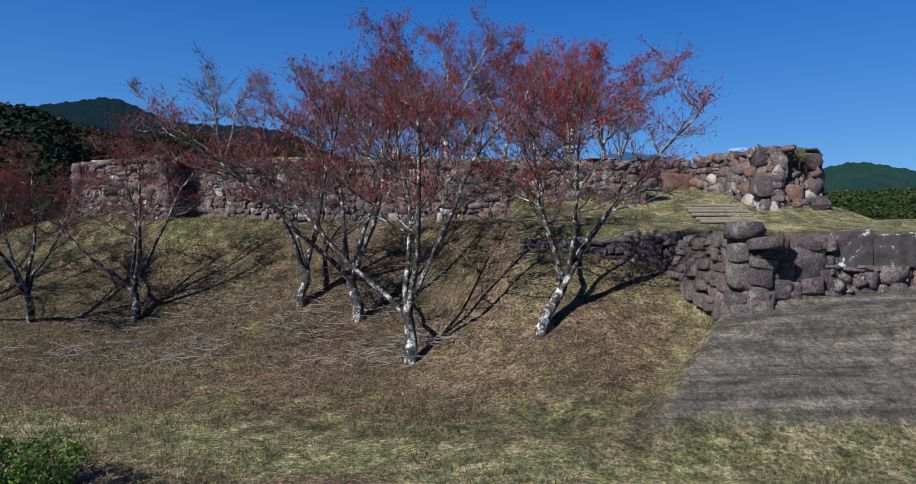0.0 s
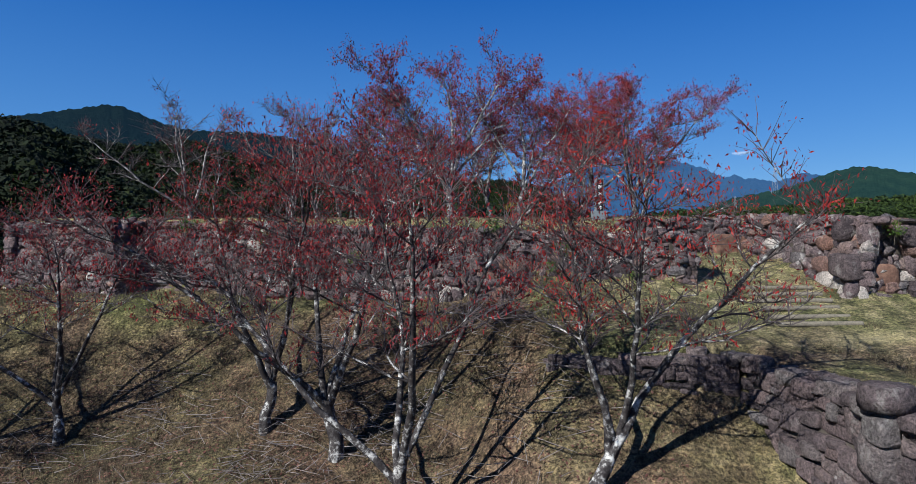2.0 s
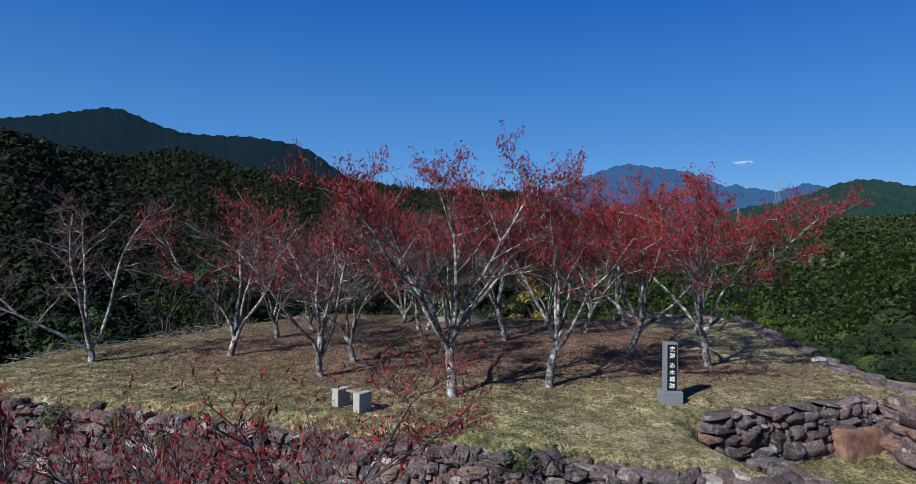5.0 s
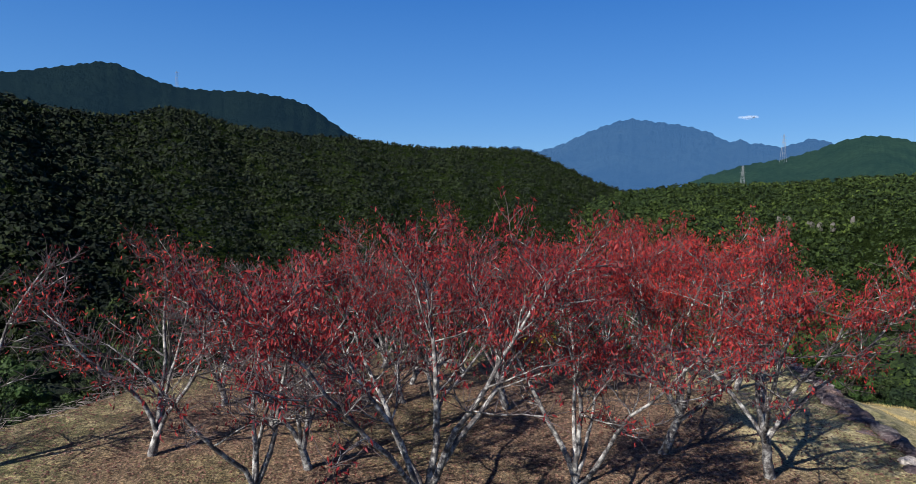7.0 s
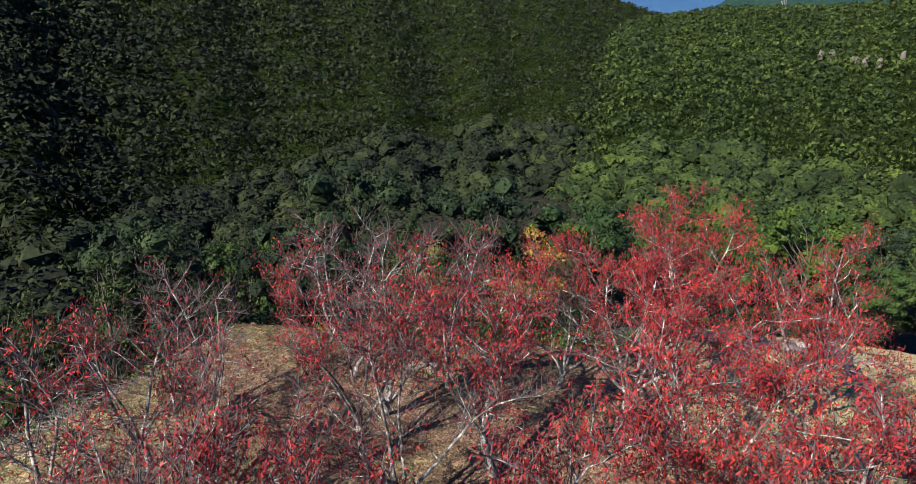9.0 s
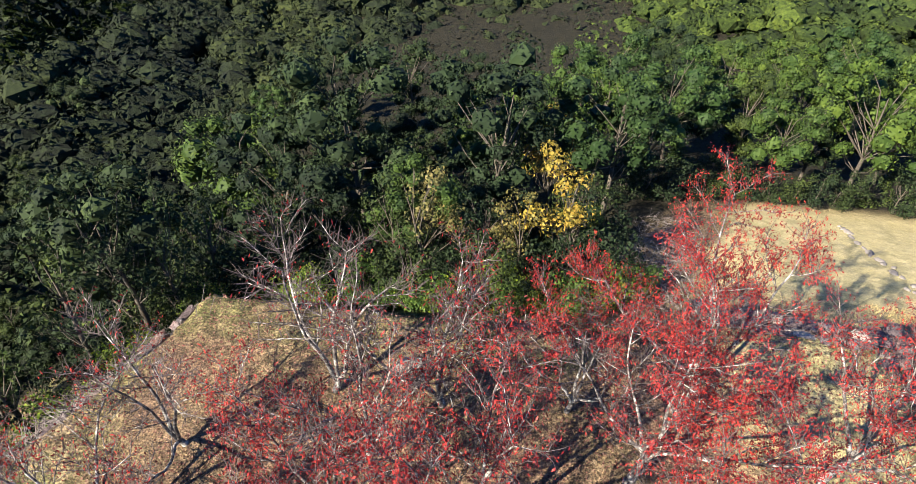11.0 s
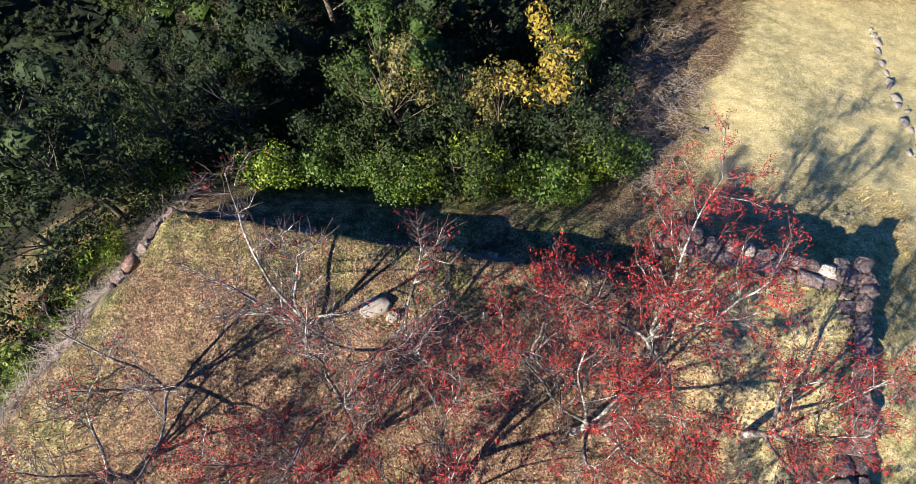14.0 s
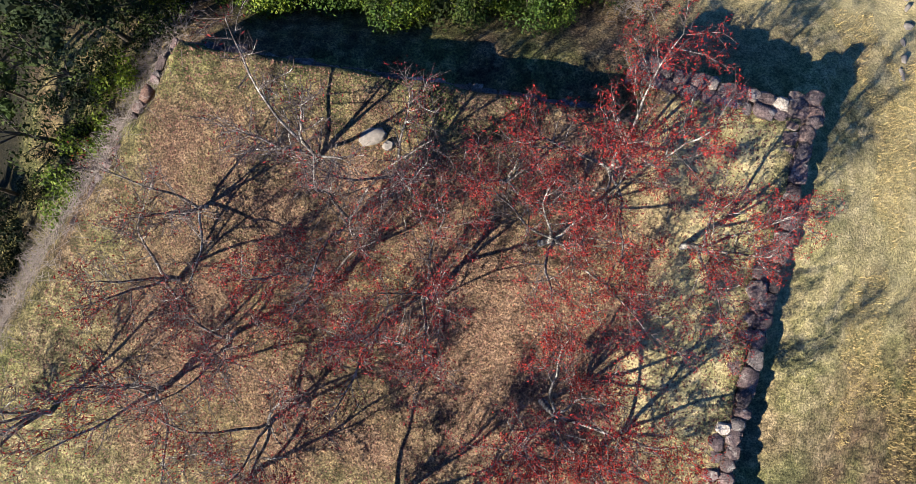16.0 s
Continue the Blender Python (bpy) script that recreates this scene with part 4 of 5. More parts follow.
def small_cloud(bearing, rise, distance, width):
    """A thin white wisp far above the ridge."""
    m, nt, b = mat("thin_cloud", 1.0)
    b.inputs["Base Color"].default_value = (0.9, 0.92, 0.95, 1)
    clear_part = nt.nodes.new("ShaderNodeBsdfTransparent")
    blend = nt.nodes.new("ShaderNodeMixShader")
    blend.inputs[0].default_value = 0.05
    nt.links.new(clear_part.outputs[0], blend.inputs[1])
    nt.links.new(b.outputs[0], blend.inputs[2])
    nt.links.new(blend.outputs[0], nt.nodes["Material Output"].inputs["Surface"])
    rng = np.random.default_rng(3)
    bm = bmesh.new()
    for _ in range(9):
        k = rng.uniform(-1, 1)
        r = width * (0.2 - 0.1 * abs(k))
        bmesh.ops.create_icosphere(bm, subdivisions=2, radius=1.0, matrix=Matrix.Translation((k * width * 0.36, rng.normal(0, 6), rng.normal(0, width * 0.02))) @ Matrix.Diagonal((r * 1.3, r * 0.6, r * 0.5, 1)))
    a = radians(bearing)
    o = part("cloud", bm, m, None)
    o.matrix_basis = pose(HILL_EYE[0] + distance * math.sin(a), HILL_EYE[1] + distance * math.cos(a), HILL_EYE[2] + distance * math.cos(a) * math.tan(radians(rise)), 0, 0, -bearing)
    tagged(o, "small thin white cloud in a clear sky", "cloud", kind="structure")


small_cloud(24.2, 7.45, 4300, 130)


# ---- stone walls ----
def stone_mesh(seed, rough=0.13, round_off=(0.80, 0.94, 1.03), smooth=False, material=None):
    """A worn boulder of unit size."""
    rng = np.random.default_rng(seed)
    bm = bmesh.new()
    bmesh.ops.create_cube(bm, size=1)
    bmesh.ops.subdivide_edges(bm, edges=list(bm.edges), cuts=1, use_grid_fill=True)
    for v in bm.verts:
        p = v.co.copy()
        n = (abs(p.x) > 0.4) + (abs(p.y) > 0.4) + (abs(p.z) > 0.4)
        p *= {3: round_off[0], 2: round_off[1], 1: round_off[2]}.get(n, 1)
        v.co = p + Vector(rng.normal(0, rough * 0.4, 3))
    me = bpy.data.meshes.new("stone")
    bm.to_mesh(me)
    bm.free()
    for p in me.polygons:
        p.use_smooth = smooth
    me.materials.append(material or STONE)
    return me


STONES = [stone_mesh(s, 0.16, (0.7 + 0.02 * (s % 5), 0.86 + 0.02 * (s % 4), 1.04), s % 3 != 0) for s in range(18)]


def block_mesh(seed):
    """A squared boulder with rounded edges and a nearly flat face."""
    rng = np.random.default_rng(seed)
    bm = bmesh.new()
    bmesh.ops.create_cube(bm, size=1)
    bmesh.ops.subdivide_edges(bm, edges=list(bm.edges), cuts=2, use_grid_fill=True)
    skew = rng.normal(0, 0.055, (2, 2, 2, 3))
    for v in bm.verts:
        p = Vector([c * 2.1 if abs(c) < 0.3 else c for c in v.co])
        n = sum(abs(c) > 0.45 for c in p)
        k = skew[int(p.x > 0), int(p.y > 0), int(p.z > 0)]
        p *= {3: 0.9, 2: 0.965, 1: 1.03}.get(n, 1)
        v.co = p + Vector(k) + Vector(rng.normal(0, 0.014, 3))
    me = bpy.data.meshes.new("stone")
    bm.to_mesh(me)
    bm.free()
    for p in me.polygons:
        p.use_smooth = True
    me.materials.append(DARKSTONE)
    return me


BLOCKS = [block_mesh(s + 70) for s in range(12)]
ROUND = [stone_mesh(s + 40, 0.1, (0.8, 0.96, 1.1), True, DARKSTONE) for s in range(10)]
rngs = np.random.default_rng(5)


def course_plan(length, height, w, h, top_wave=0.1):
    """Uneven courses: centre along, centre up, width, height."""
    out, z = [], 0.0
    while z < height - 0.04:
        ch = h * rngs.uniform(0.65, 1.35)
        if z + ch > height:
            ch = max(height - z, 0.12)
        u = -rngs.uniform(0, w * 0.5)
        while u < length:
            sw = min(w * rngs.uniform(0.45, 1.6), max(length - u + 0.06, 0.22))
            sh = ch * rngs.uniform(0.85, 1.4)
            if rngs.random() < 0.24 and ch > 0.22:
                out.append((u + sw * 0.25, z + ch * 0.5, sw * 0.52, ch * 0.95))
                out.append((u + sw * 0.76, z + ch * 0.27, sw * 0.5, ch * 0.52))
                out.append((u + sw * 0.75, z + ch * 0.77, sw * 0.5, ch * 0.5))
            else:
                out.append((u + sw / 2, z + ch / 2 + rngs.normal(0, ch * 0.14), sw, sh))
            u += sw * 0.98
        z += ch * 0.97
    return out


def joined(stones, name, material, root, label):
    """The stones too small or too many to be parts, as one mesh."""
    if not stones:
        return
    vv, ff, n = [], [], 0
    for m, me in stones:
        co = np.empty(len(me.vertices) * 3)
        me.vertices.foreach_get("co", co)
        M = np.array(m)
        co = co.reshape(-1, 3) @ M[:3, :3].T + M[:3, 3]
        fi = np.empty(len(me.polygons) * 4, dtype=np.int32)
        me.polygons.foreach_get("vertices", fi)
        vv.append(co)
        ff.append(fi.reshape(-1, 4) + n)
        n += len(co)
    tagged(child(name, mesh_from(name, np.concatenate(vv), np.concatenate(ff), material), root), label, kind="stuff")


def wall_thing(name, a, b, z0a, z0b, z1a, z1b, w, h, thick, label, batter=0.12, singles=True, cap=True, missing=0.0, kinds=None):
    """A dry stone wall from a to b in plan, its face on the right-hand side going from a to b."""
    a, b = np.array(a, float), np.array(b, float)
    d = b - a
    L = float(np.hypot(*d))
    d = d / L
    out = np.array([d[1], -d[0]])
    root = tagged(empty(name, a[0], a[1], 0), label, "stone wall", kind="structure")
    yaw = math.atan2(d[1], d[0])
    # dark fill behind the stones
    bm = bmesh.new()
    vs = []
    for u, z0, z1 in ((0.2, z0a, z1a), (L - 0.2, z0b, z1b)):
        for off, z in ((-0.1, z0 - 0.4), (-thick, z0 - 0.4), (-thick, z1 - 0.02), (-0.1 - batter * (z1 - z0), z1 - 0.06)):
            p = d * u + out * off
            vs.append(bm.verts.new((p[0], p[1], z)))
    for f in ((0, 1, 2, 3), (7, 6, 5, 4), (0, 4, 5, 1), (1, 5, 6, 2), (2, 6, 7, 3), (3, 7, 4, 0)):
        bm.faces.new([vs[i] for i in f])
    bmesh.ops.recalc_face_normals(bm, faces=list(bm.faces))
    if missing:
        bm.free()
    else:
        part("fill", bm, CORE, root)
    H = max(z1a - z0a, z1b - z0b)
    todo = []
    for u, v, sw, sh in course_plan(L, H, w, h):
        if rngs.random() < missing:
            continue
        f = u / L
        z0, z1 = z0a + (z0b - z0a) * f, z1a + (z1b - z1a) * f
        v = v * (z1 - z0) / H
        depth = w * rngs.uniform(0.7, 1.0)
        o = -depth * 0.5 - batter * v + rngs.normal(0.04, 0.04)
        todo.append((u, z0 + v, o, sw * 1.0, depth, sh * 1.02 * max(0.6, (z1 - z0) / H)))
    if cap:
        for row in (0.28, 0.76):
            u = 0.0
            while u < L:
                sw = w * rngs.uniform(0.6, 1.25)
                f = min(1, u / L)
                z1 = z1a + (z1b - z1a) * f
                todo.append((u + sw / 2, z1 + rngs.normal(-0.02, 0.06), -thick * row - batter * (z1 - z0a) * 0.6 + rngs.normal(0, 0.05), sw, thick * rngs.uniform(0.48, 0.62), h * rngs.uniform(0.5, 0.9)))
                u += sw * 0.98
    stones = []
    for u, z, o, sw, dp, sh in todo:
        p = d * u + out * o
        m = Matrix.LocRotScale((p[0], p[1], z), Euler((rngs.normal(0, 0.09 if not kinds else 0.04), rngs.normal(0, 0.17 if not kinds else 0.05), yaw + rngs.normal(0, 0.1 if not kinds else 0.04))), (sw * (1.03 if kinds else 1.07), dp, sh * (1.0 if kinds else 1.08)))
        pool = kinds or STONES
        stones.append((m, pool[rngs.integers(0, len(pool))]))
    chinks = []
    for _ in range(int(L * H * (0.8 if kinds else 3.2 if singles else 0))):
        u, v = rngs.uniform(0, L), rngs.uniform(0.05, H - 0.05)
        f = u / L
        z0, z1 = z0a + (z0b - z0a) * f, z1a + (z1b - z1a) * f
        p = d * u + out * (-batter * v - rngs.uniform(0.02, 0.14))
        k = rngs.uniform(0.06, 0.15)
        chinks.append((Matrix.LocRotScale((p[0], p[1], z0 + v * (z1 - z0) / H), Euler(rngs.uniform(0, 3, 3)), (k * rngs.uniform(1, 1.8), k, k * rngs.uniform(0.6, 1.0))), STONES[rngs.integers(0, len(STONES))]))
    joined(chinks, "chink_stones", PEBBLE, root, "small pale stones wedged in the joints")
    if singles:
        for m, me in stones[:300]:
            s = child("stone", me, root)
            s.matrix_basis = m
        stones = stones[300:]
    joined(stones, "stones", DARKSTONE if kinds else STONE, root, "rough grey stones")
    return root


def boulder(name, x, y, z, sx, sy, sz, turn, label, k=0, kinds=None):
    o = new(name, (kinds or STONES)[k])
    o.matrix_basis = pose(x, y, z, 0, 0, turn) @ Matrix.Diagonal((sx, sy, sz, 1))
    return tagged(o, label, "boulder")


DRY = "dry stone castle wall of rough grey and purplish stones"
wall_thing("wall_front", (-13.9, 32.35), (8.2, 27.7), 0.85, 0.8, 3.95, 3.3, 0.46, 0.38, 0.9, DRY, 0.12)
wall_thing("wall_front_return", (8.1, 28.0), (7.7, 29.8), 0.9, 1.8, 3.3, 3.55, 0.46, 0.38, 0.7, DRY, 0.1)
wall_thing("bastion_left_front", (-20.2, 33.1), (-14.1, 31.3), 0.6, 1.0, 3.9, 4.05, 0.5, 0.36, 0.9, DRY, 0.1)
wall_thing("bastion_left_side", (-14.1, 31.3), (-13.85, 32.6), 0.9, 0.9, 4.05, 3.95, 0.46, 0.36, 0.8, DRY, 0.08)
wall_thing("bastion_left_end", (-20.4, 36.0), (-20.2, 33.1), 0.3, 0.5, 3.8, 3.9, 0.5, 0.38, 0.8, DRY, 0.1)
wall_thing("wall_inner", (6.7, 31.5), (12.3, 33.2), 2.6, 2.3, 4.05, 4.15, 0.62, 0.42, 0.8, "low inner stone wall beside the ramp", 0.08, True, False)
wall_thing("bastion_side", (12.2, 33.2), (13.0, 26.3), 2.3, 1.0, 4.1, 3.75, 0.66, 0.46, 0.9, "stone bastion of large boulders", 0.12)
wall_thing("bastion_front", (13.0, 26.3), (15.5, 26.5), 0.9, 0.8, 3.75, 3.7, 0.62, 0.46, 0.9, "stone bastion of large boulders", 0.15)
wall_thing("bastion_back", (15.5, 26.5), (15.8, 30.0), 0.9, 1.2, 3.7, 3.9, 0.8, 0.5, 0.9, "stone bastion of large boulders", 0.12)
wall_thing("wall_right_near", (15.8, 30.0), (14.4, 36.5), 1.2, 2.1, 3.9, 4.1, 0.7, 0.5, 1.0, DRY, 0.1)
wall_thing("wall_right", (14.4, 36.5), (16.9, 52.0), 2.1, 2.1, 4.15, 4.3, 0.7, 0.5, 1.25, DRY, 0.1)
wall_thing("wall_back_right", (16.9, 52.0), (9.6, 53.5), 2.1, 2.0, 4.3, 4.5, 0.75, 0.5, 1.0, DRY, 0.1)
wall_thing("wall_back", (8.0, 51.7), (-9.6, 53.6), 1.6, 1.4, 3.95, 3.95, 0.7, 0.45, 0.6, DRY, 0.08, True, False)
wall_thing("wall_left", (-9.6, 53.6), (-14.2, 44.0), 3.75, 3.75, 4.15, 4.05, 0.45, 0.25, 0.4, "low ruined stone edging", 0.2, True, False, 0.72)
wall_thing("wall_left_near", (-14.2, 44.0), (-17.4, 34.5), 3.7, 3.6, 4.05, 3.9, 0.45, 0.25, 0.4, "low ruined stone edging", 0.2, True, False, 0.72)
LOW = "lower retaining wall of large dark boulders"
wall_thing("wall_lower_back", (2.2, 22.3), (6.8, 21.25), -0.7, -1.0, -0.05, 0.15, 0.5, 0.36, 0.8, LOW, 0.1, kinds=BLOCKS)
wall_thing("wall_lower_side", (6.8, 21.25), (7.45, 16.3), -1.4, -2.4, 0.05, 0.05, 0.72, 0.5, 0.9, LOW, 0.16, kinds=BLOCKS)
wall_thing("wall_lower_front", (7.45, 16.3), (10.0, 16.6), -2.1, -1.6, 0.05, 0.1, 0.78, 0.5, 0.9, LOW, 0.14, kinds=BLOCKS)
for i in range(5):
    boulder("corner_stone", 7.81 + 0.06 * i, 16.68 + 0.07 * i, -1.85 + 0.43 * i, (0.85, 0.72, 0.9, 0.75, 0.8)[i], (0.72, 0.85, 0.7, 0.8, 0.75)[i], (0.5, 0.42, 0.52, 0.44, 0.46)[i], (8, 5, 12, 6, 10)[i], "large dark squared boulder in the wall corner", (2, 6, 9, 1, 4)[i], BLOCKS)
wall_thing("wall_lower_right", (10.0, 16.6), (20.0, 17.6), -1.5, -1.1, -0.65, -0.6, 0.6, 0.36, 0.9, LOW, 0.05, True, False)
for i in range(7):
    bm = box_bm(1.26, 0.6, (1.25, 1.12, 1.2, 1.05)[i % 4], bevel=0.07)
    rngk = np.random.default_rng(90 + i)
    for v in bm.verts:
        v.co += Vector(rngk.normal(0, 0.018, 3)) + Vector((0.05 * math.sin(3 * v.co.z + i), 0, 0.06 * math.sin(2.3 * v.co.x + i)))
    me = bpy.data.meshes.new("slab")
    bm.to_mesh(me)
    bm.free()
    me.materials.append(LICHEN)
    slab = new("slab", me)
    slab.matrix_basis = pose(10.6 + 1.2 * i, 17.2 + 0.12 * i, -0.28 - 0.03 * i, -4, 0, 5.5 + (2, -3, 1, 0)[i % 4])
    tagged(slab, "dark upright rock slab with white lichen patches", "slab", "rock slabs")


boulder("boulder", 7.55, 16.75, 0.36, 0.85, 0.8, 0.52, 10, "rounded boulder capping the corner of the lower wall", 3, ROUND)
PALE = plain("pale_lichened_stone", [(0.3, (0.10, 0.092, 0.088)), (0.7, (0.22, 0.2, 0.185))], 5, 0.9, 0.03)
for k, (x, y, z, sx, sy, sz, turn) in enumerate(((-0.95, 49.75, 4.5, 1.1, 0.65, 0.42, 15), (-0.35, 49.4, 4.48, 0.42, 0.4, 0.36, 60))):
    o = boulder("boulder", x, y, z, sx, sy, sz, turn, "pale flat boulder lying in the leaf litter", 5 + k)
    o.data = o.data.copy()
    o.data.materials[0] = PALE
boulder("boulder", 9.7, 53.0, 4.25, 1.0, 0.8, 0.7, 40, "large corner boulder on the rear wall", 7)
KERBS = [stone_mesh(s + 200, 0.18, (0.7, 0.88, 1.04), True, PALE) for s in range(6)]
yy = 53.5
while yy < 70:
    yy += rngs.uniform(0.35, 1.3)
    xx = 22.0 + 0.19 * (yy - 56) + rngs.normal(0, 0.2)
    boulder("kerb_stone", xx, yy, float(ground_z(xx, yy)), rngs.uniform(0.2, 0.75), rngs.uniform(0.15, 0.4), rngs.uniform(0.12, 0.26), rngs.uniform(55, 125), "low worn stone in a row across the field", int(rngs.integers(0, 6)), KERBS)
boulder("boulder", 12.9, 60.2, -0.6, 0.7, 0.5, 0.4, 10, "pale rock at the field's edge", 2)


# ---- marker, bench, steps ----
def stone_marker(x, y):
    z = float(ground_z(x, y))
    t = tagged(empty("stone_marker", x, y, z), "grey granite castle marker post with black inscription panel", "marker")
    part("base", box_bm(0.62, 0.56, 0.46, 0, 0, 0.13, 0.02), GRANITE, t)
    part("shaft", box_bm(0.36, 0.36, 1.45, 0, 0, 1.06, 0.015), GRANITE, t)
    panel = part("panel", box_bm(0.285, 0.012, 1.36, 0.0, -0.186, 1.06), SLATE, t, "black inscription panel")
    zz = 1.60
    for ch in "史跡 赤木城跡":
        if ch == " ":
            zz -= 0.09
            continue
        cu = bpy.data.curves.new("character", "FONT")
        cu.body = ch
        cu.size = 0.165
        cu.align_x, cu.align_y = "CENTER", "CENTER"
        cu.extrude = 0.002
        cu.materials.append(WHITE)
        o = new("character", cu)
        o.parent = panel
        o.matrix_basis = pose(0, -0.196, zz, 90, 0, 0)
        zz -= 0.2
    return t


def block_bench(x, y, turn):
    z = float(ground_z(x, y))
    t = empty("stone_bench")
    t.matrix_basis = pose(x, y, z, 0, 0, turn)
    tagged(t, "two pale concrete blocks joined by a thin bar", "bench")
    part("block", box_bm(0.25, 0.5, 0.56, -0.42, 0, 0.22, 0.02), CONCRETE, t)
    part("block", box_bm(0.25, 0.5, 0.56, 0.42, 0, 0.22, 0.02), CONCRETE, t)
    part("bar", box_bm(0.62, 0.1, 0.07, 0, 0.1, 0.43, 0.01), LOG, t, "dark thin bar")


def log_steps():
    t = tagged(empty("log_steps"), "weathered log steps set in a grassy ramp", "steps")
    for i in range(6):
        y = 23.75 + i * 0.74
        x = 10.4 + 0.12 * i
        rng = np.random.default_rng(i)
        p, _d = bend(rng, (x - 1.3, y, 0), (1, 0.03, 0), 2.5, 6, 0.012, 0)
        p[:, 2] = float(ground_z(x, y)) + 0.05
        lm = Limbs()
        lm.add(p, np.full(len(p), 0.085), 8)
        child("log", lm.mesh("log", LOG), t)


stone_marker(6.0, 33.2)
block_bench(-3.35, 32.2, -36)
log_steps()


def rusty_boulder(name, x, y, z, sx, sy, sz, turn, label, k):
    o = boulder(name, x, y, z, sx, sy, sz, turn, label, k, BLOCKS)
    o.data = o.data.copy()
    o.data.materials[0] = RUST


rusty_boulder("boulder", 13.95, 26.9, 1.85, 1.3, 0.8, 1.05, 5, "large rusty brown boulder built into the bastion", 5)
rusty_boulder("boulder", 11.65, 33.2, 2.85, 1.85, 0.8, 1.15, 17, "long red-brown boulder built into the inner wall", 7)
boulder("boulder", 13.15, 26.75, 2.25, 1.05, 0.95, 0.85, 8, "large dark boulder at the bastion corner", 8, BLOCKS)


# ---- grass tufts ----
def tufts(name, count, x0, x1, y0, y1, seed, lo, hi, keep, material, label):
    """Leaning blades standing on the ground."""
    rng = np.random.default_rng(seed)
    x, y = rng.uniform(x0, x1, count), rng.uniform(y0, y1, count)
    ok = keep(x, y)
    x, y = x[ok], y[ok]
    n = len(x)
    z = ground_z(x, y)
    c = np.stack([x, y, z - 0.02], -1)
    L = rng.uniform(lo, hi, (n, 1))
    a = rng.uniform(0, 6.283, n)
    lean = rng.uniform(0.3, 1.1, n)
    d = np.stack([np.cos(a) * lean, np.sin(a) * lean, np.ones(n)], -1)
    d /= np.linalg.norm(d, axis=1)[:, None]
    o = np.stack([-np.sin(a), np.cos(a), np.zeros(n)], -1)
    w = L * rng.uniform(0.035, 0.09, (n, 1))
    v = np.stack([c - o * w, c + o * w, c + d * L], 1).reshape(-1, 3)
    f = np.arange(n * 3).reshape(-1, 3)
    tagged(new(name, mesh_from(name, v, f, material)), label, "grass", kind="stuff")


def open_bank(x, y):
    return (signed(PLATEAU, x, y) < -0.3) & ~((x - 0.9 * (y - 12.7) > 3.2) & (y > 12.4) & (y < 17.2)) & (np.random.default_rng(1).random(len(x)) < 0.4 + 0.6 * sm(-0.4, 0.5, wobble(x * 1.5, y * 1.5, 9.0)))


def on_top(x, y):
    return (signed(PLATEAU, x, y) > 0.5)


DRYGRASS = leaf_material("dry_grass_blades", [(0.25, (0.075, 0.048, 0.026)), (0.5, (0.165, 0.115, 0.06)), (0.75, (0.28, 0.215, 0.12))], 0.25, 1.2, 0.8)
GREENGRASS = leaf_material("green_grass_blades", [(0.25, (0.05, 0.06, 0.02)), (0.5, (0.11, 0.12, 0.045)), (0.75, (0.22, 0.21, 0.09))], 0.25, 1.2, 0.8)
LITTER = leaf_material("fallen_leaves", [(0.25, (0.095, 0.035, 0.028)), (0.5, (0.19, 0.085, 0.06)), (0.75, (0.31, 0.175, 0.12))], 0.1, 1.2, 0.8)
tufts("dry_grass", 210000, -22, 12, 9, 33, 1, 0.05, 0.2, open_bank, DRYGRASS, "dry tawny grass blades on the bank")
tufts("green_grass", 60000, -22, 16, 9, 33, 2, 0.04, 0.12, open_bank, GREENGRASS, "green grass blades on the bank")


def mown_path(x, y):
    s = y + 0.3 * x + 0.4 * wobble(x * 0.8, y * 0.8, 4.0)
    return (s > 10.7) & (s < 12.5) & (x < 4.5)


FRESHGRASS = leaf_material("fresh_grass_blades", [(0.25, (0.06, 0.085, 0.018)), (0.5, (0.12, 0.155, 0.035)), (0.75, (0.2, 0.235, 0.065))], 0.25, 1.2, 0.8)
tufts("path_grass", 60000, -16, 5, 10, 16.5, 6, 0.04, 0.1, mown_path, FRESHGRASS, "short fresh green grass along a trodden path")
tufts("plateau_grass", 45000, -17, 16, 28, 53, 3, 0.04, 0.13, on_top, DRYGRASS, "thin dry grass on the hilltop")


def fallen(count, seed):
    rng = np.random.default_rng(seed)
    x, y = rng.uniform(-16, 15, count), rng.uniform(15, 53, count)
    ok = (on_top(x, y) & (y > 32.5)) | ((y > 15) & (y < 29) & (x < 5))
    x, y = x[ok], y[ok]
    c = np.stack([x, y, ground_z(x, y) + 0.02], -1)
    n = len(x)
    d = rng.normal(0, 1, (n, 3)) * np.array([1, 1, 0.35])
    d /= np.linalg.norm(d, axis=1)[:, None]
    o = np.cross(d, rng.normal(0, 0.3, (n, 3)) + np.array([0, 0, 1]))
    h = rng.uniform(0.025, 0.065, (n, 1))
    v = np.stack([c - d * h, c + o * h * 0.5, c + d * h, c - o * h * 0.5], 1).reshape(-1, 3)
    tagged(new("fallen_leaves", mesh_from("fallen_leaves", v, np.arange(n * 4).reshape(-1, 4), LITTER)), "brown and red fallen leaves under the trees", "leaf litter", kind="stuff")


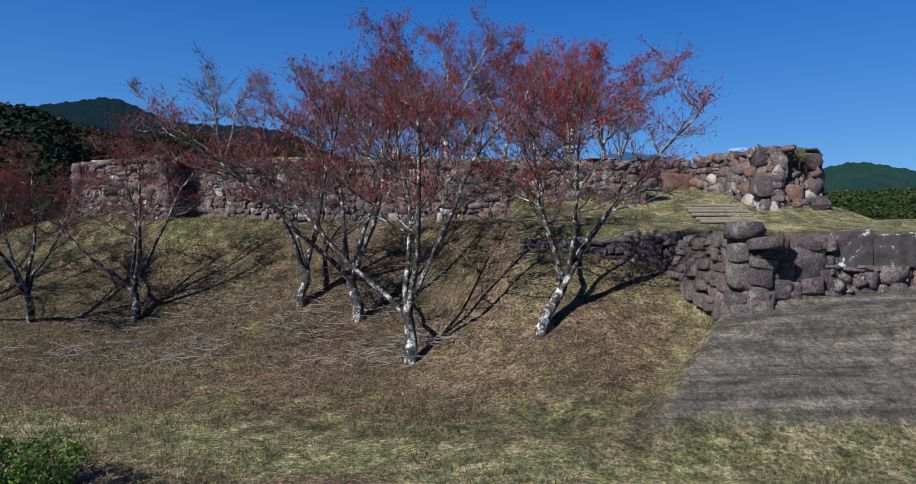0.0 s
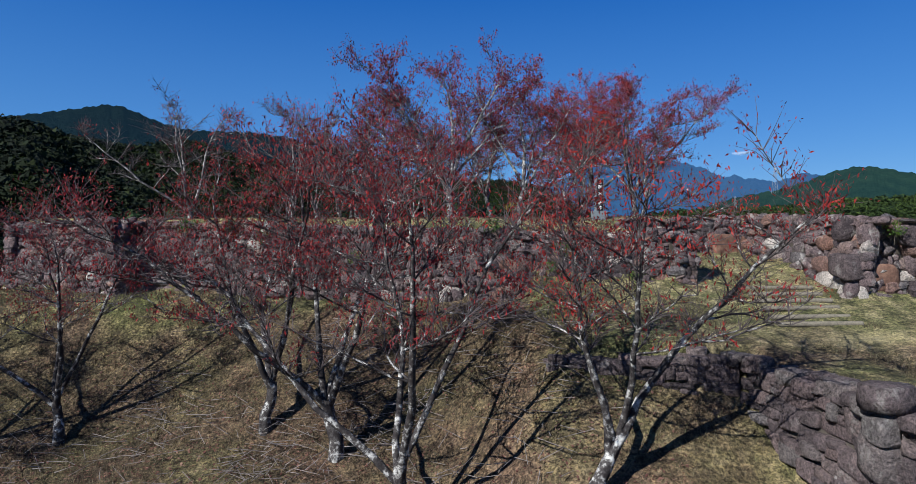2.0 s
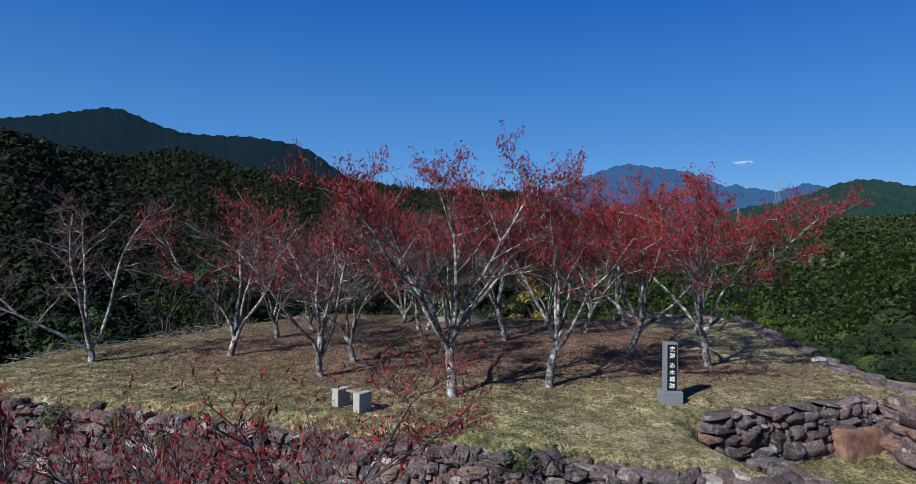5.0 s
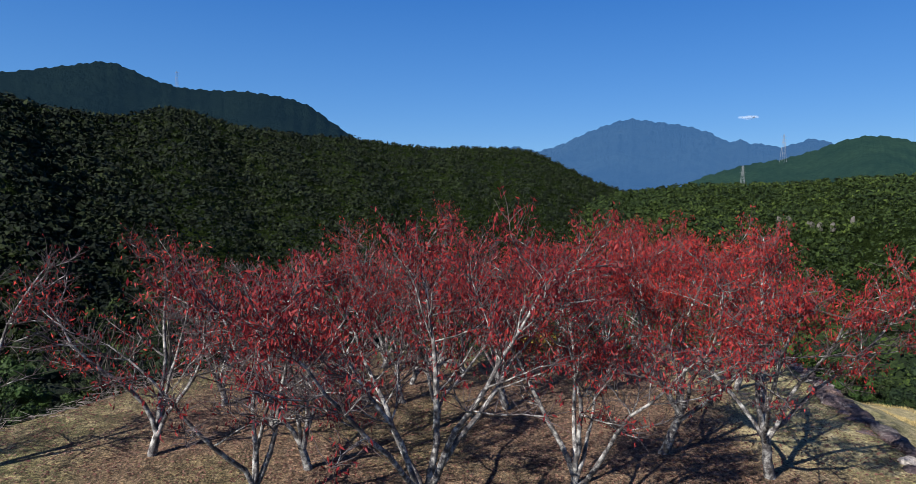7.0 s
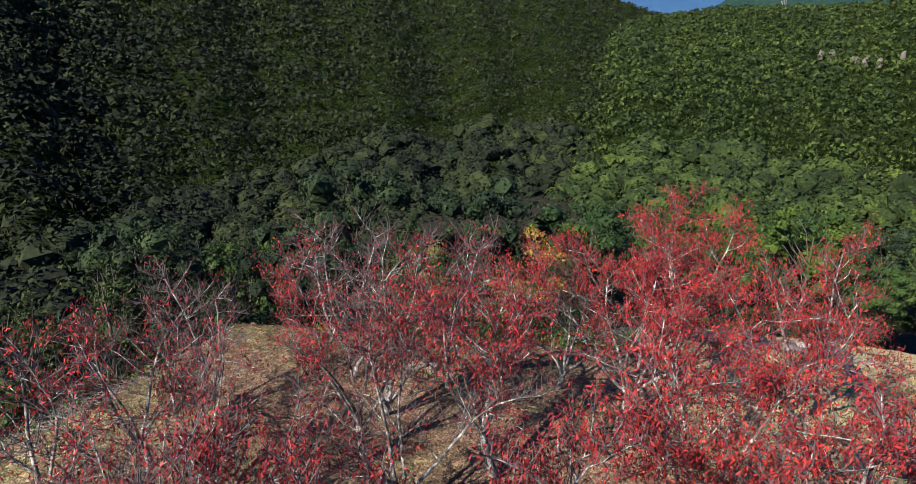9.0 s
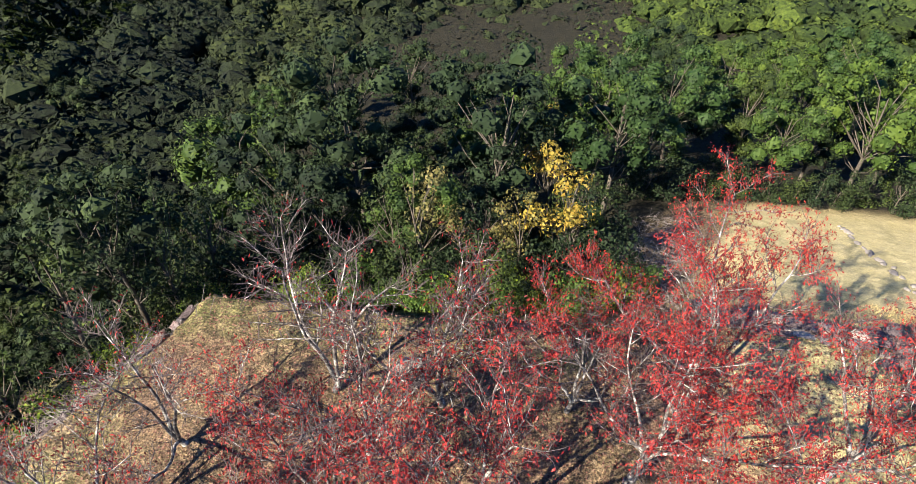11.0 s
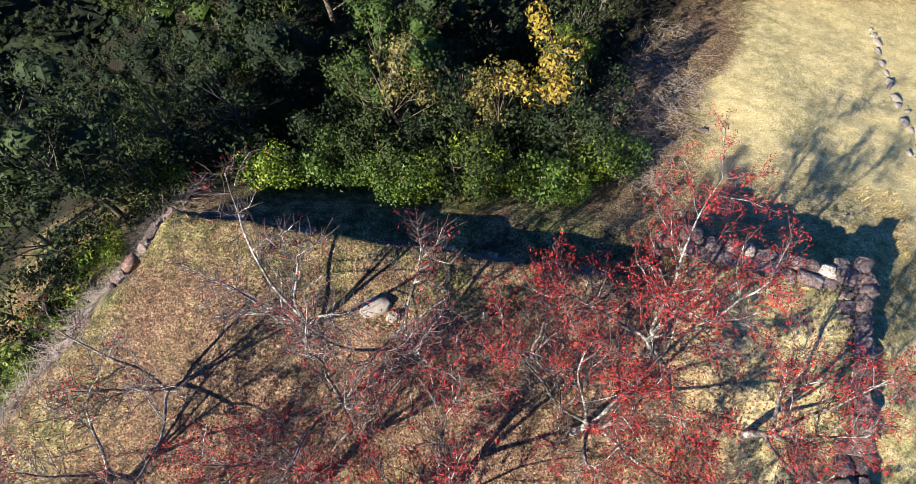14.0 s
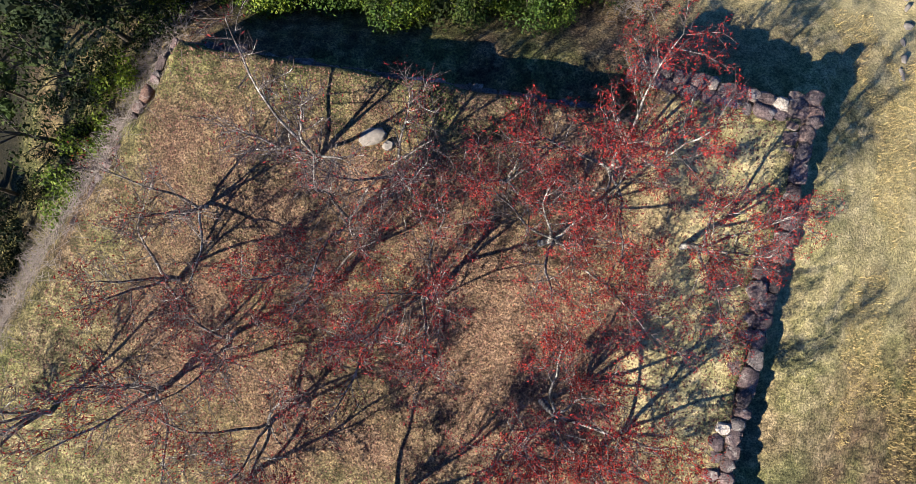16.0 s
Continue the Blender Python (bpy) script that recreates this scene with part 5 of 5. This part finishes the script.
def right_field(x, y):
    return (signed(PLATEAU, x, y) < -1.2) & (x > 19.6 + 0.9 * wobble(x * 0.7, y * 0.6, 2.0)) & (wobble(x * 1.7, y * 0.7, 3.0) > 0.0)


PALEGRASS = leaf_material("pale_field_grass", [(0.25, (0.17, 0.14, 0.095)), (0.5, (0.29, 0.245, 0.17)), (0.75, (0.43, 0.37, 0.27))], 0.25, 0.8, 0.8)
tufts("field_grass", 60000, 16, 27, 34, 57, 5, 0.07, 0.22, right_field, PALEGRASS, "pale tussocky dry grass in the field")
fallen(80000, 8)


# ---- plants on the walls ----
fern = broadleaf(31, 0.6, 0.8, SHRUB, 260, "small green plant rooted in the wall joints", "wall_plant", 0.1, 0.1)
fern["category"], fern["group"] = "plant", "wall plants"
spots = [(3.6, 28.62, 2.6, 0.9), (3.2, 28.75, 2.0, 0.7), (6.1, 28.1, 1.6, 0.7), (-9.6, 31.5, 3.4, 1.1), (-8.2, 31.2, 3.1, 0.9), (-11.6, 31.9, 3.5, 1.0), (-4.2, 30.3, 2.3, 0.8), (1.2, 29.15, 3.5, 0.8), (14.2, 26.25, 3.3, 0.8)]
for i, (x, y, z, k) in enumerate(spots):
    m = pose(x, y, z, 25, 0, 40 * i) @ Matrix.Scale(k, 4)
    if i:
        copy_thing(fern, m)
fern.matrix_basis = pose(*spots[0][:3], 25, 0, 0) @ Matrix.Scale(spots[0][3], 4)


# ---- brushwood ----
BRUSH = plain("weathered_brushwood", [(0.3, (0.09, 0.075, 0.07)), (0.7, (0.3, 0.26, 0.24))], 4, 0.9, 0)


def brushwood(name, heaps, each, seed, label):
    """Cut twigs lying in loose heaps."""
    rng = np.random.default_rng(seed)
    lm = Limbs()
    for x, y, r in heaps:
        for _ in range(each):
            px, py = x + rng.normal(0, r), y + rng.normal(0, r)
            a, ln = rng.uniform(0, 6.28), rng.uniform(0.3, 1.1)
            z = float(ground_z(px, py)) + rng.uniform(0.0, 0.3)
            lm.add(np.array([(px, py, z), (px + math.cos(a) * ln, py + math.sin(a) * ln, z + rng.normal(0.05, 0.15))]), np.array([0.014, 0.006]), 3)
    tagged(new(name, lm.mesh(name, BRUSH)), label, "brushwood", kind="stuff")


edge_heaps = [(float(np.interp(y, [34, 38, 44, 49, 54], [-17.9, -17.9, -14.9, -11.9, -10.2])) - 0.9, float(y), 0.75) for y in np.arange(38, 55.5, 0.8)]
rngb = np.random.default_rng(21)
bank_heaps = [(float(rngb.uniform(-17, 2.5)), float(rngb.uniform(19.5, 27.5)), 0.7) for _ in range(46)]
brushwood("dead_twigs", bank_heaps, 26, 14, "dead grey twigs lying on the bank under the trees")
brushwood("brushwood", edge_heaps + [(9.3, 58.2, 0.8), (10.4, 60.0, 0.8), (11.2, 61.8, 0.7), (12.4, 63.6, 0.7), (9.9, 57.0, 0.6), (8.4, 59.6, 0.9), (9.6, 62.5, 0.9), (11.0, 65.0, 0.9), (12.6, 67.5, 0.9)], 130, 12, "purplish grey cut twigs heaped along the hilltop's edge")
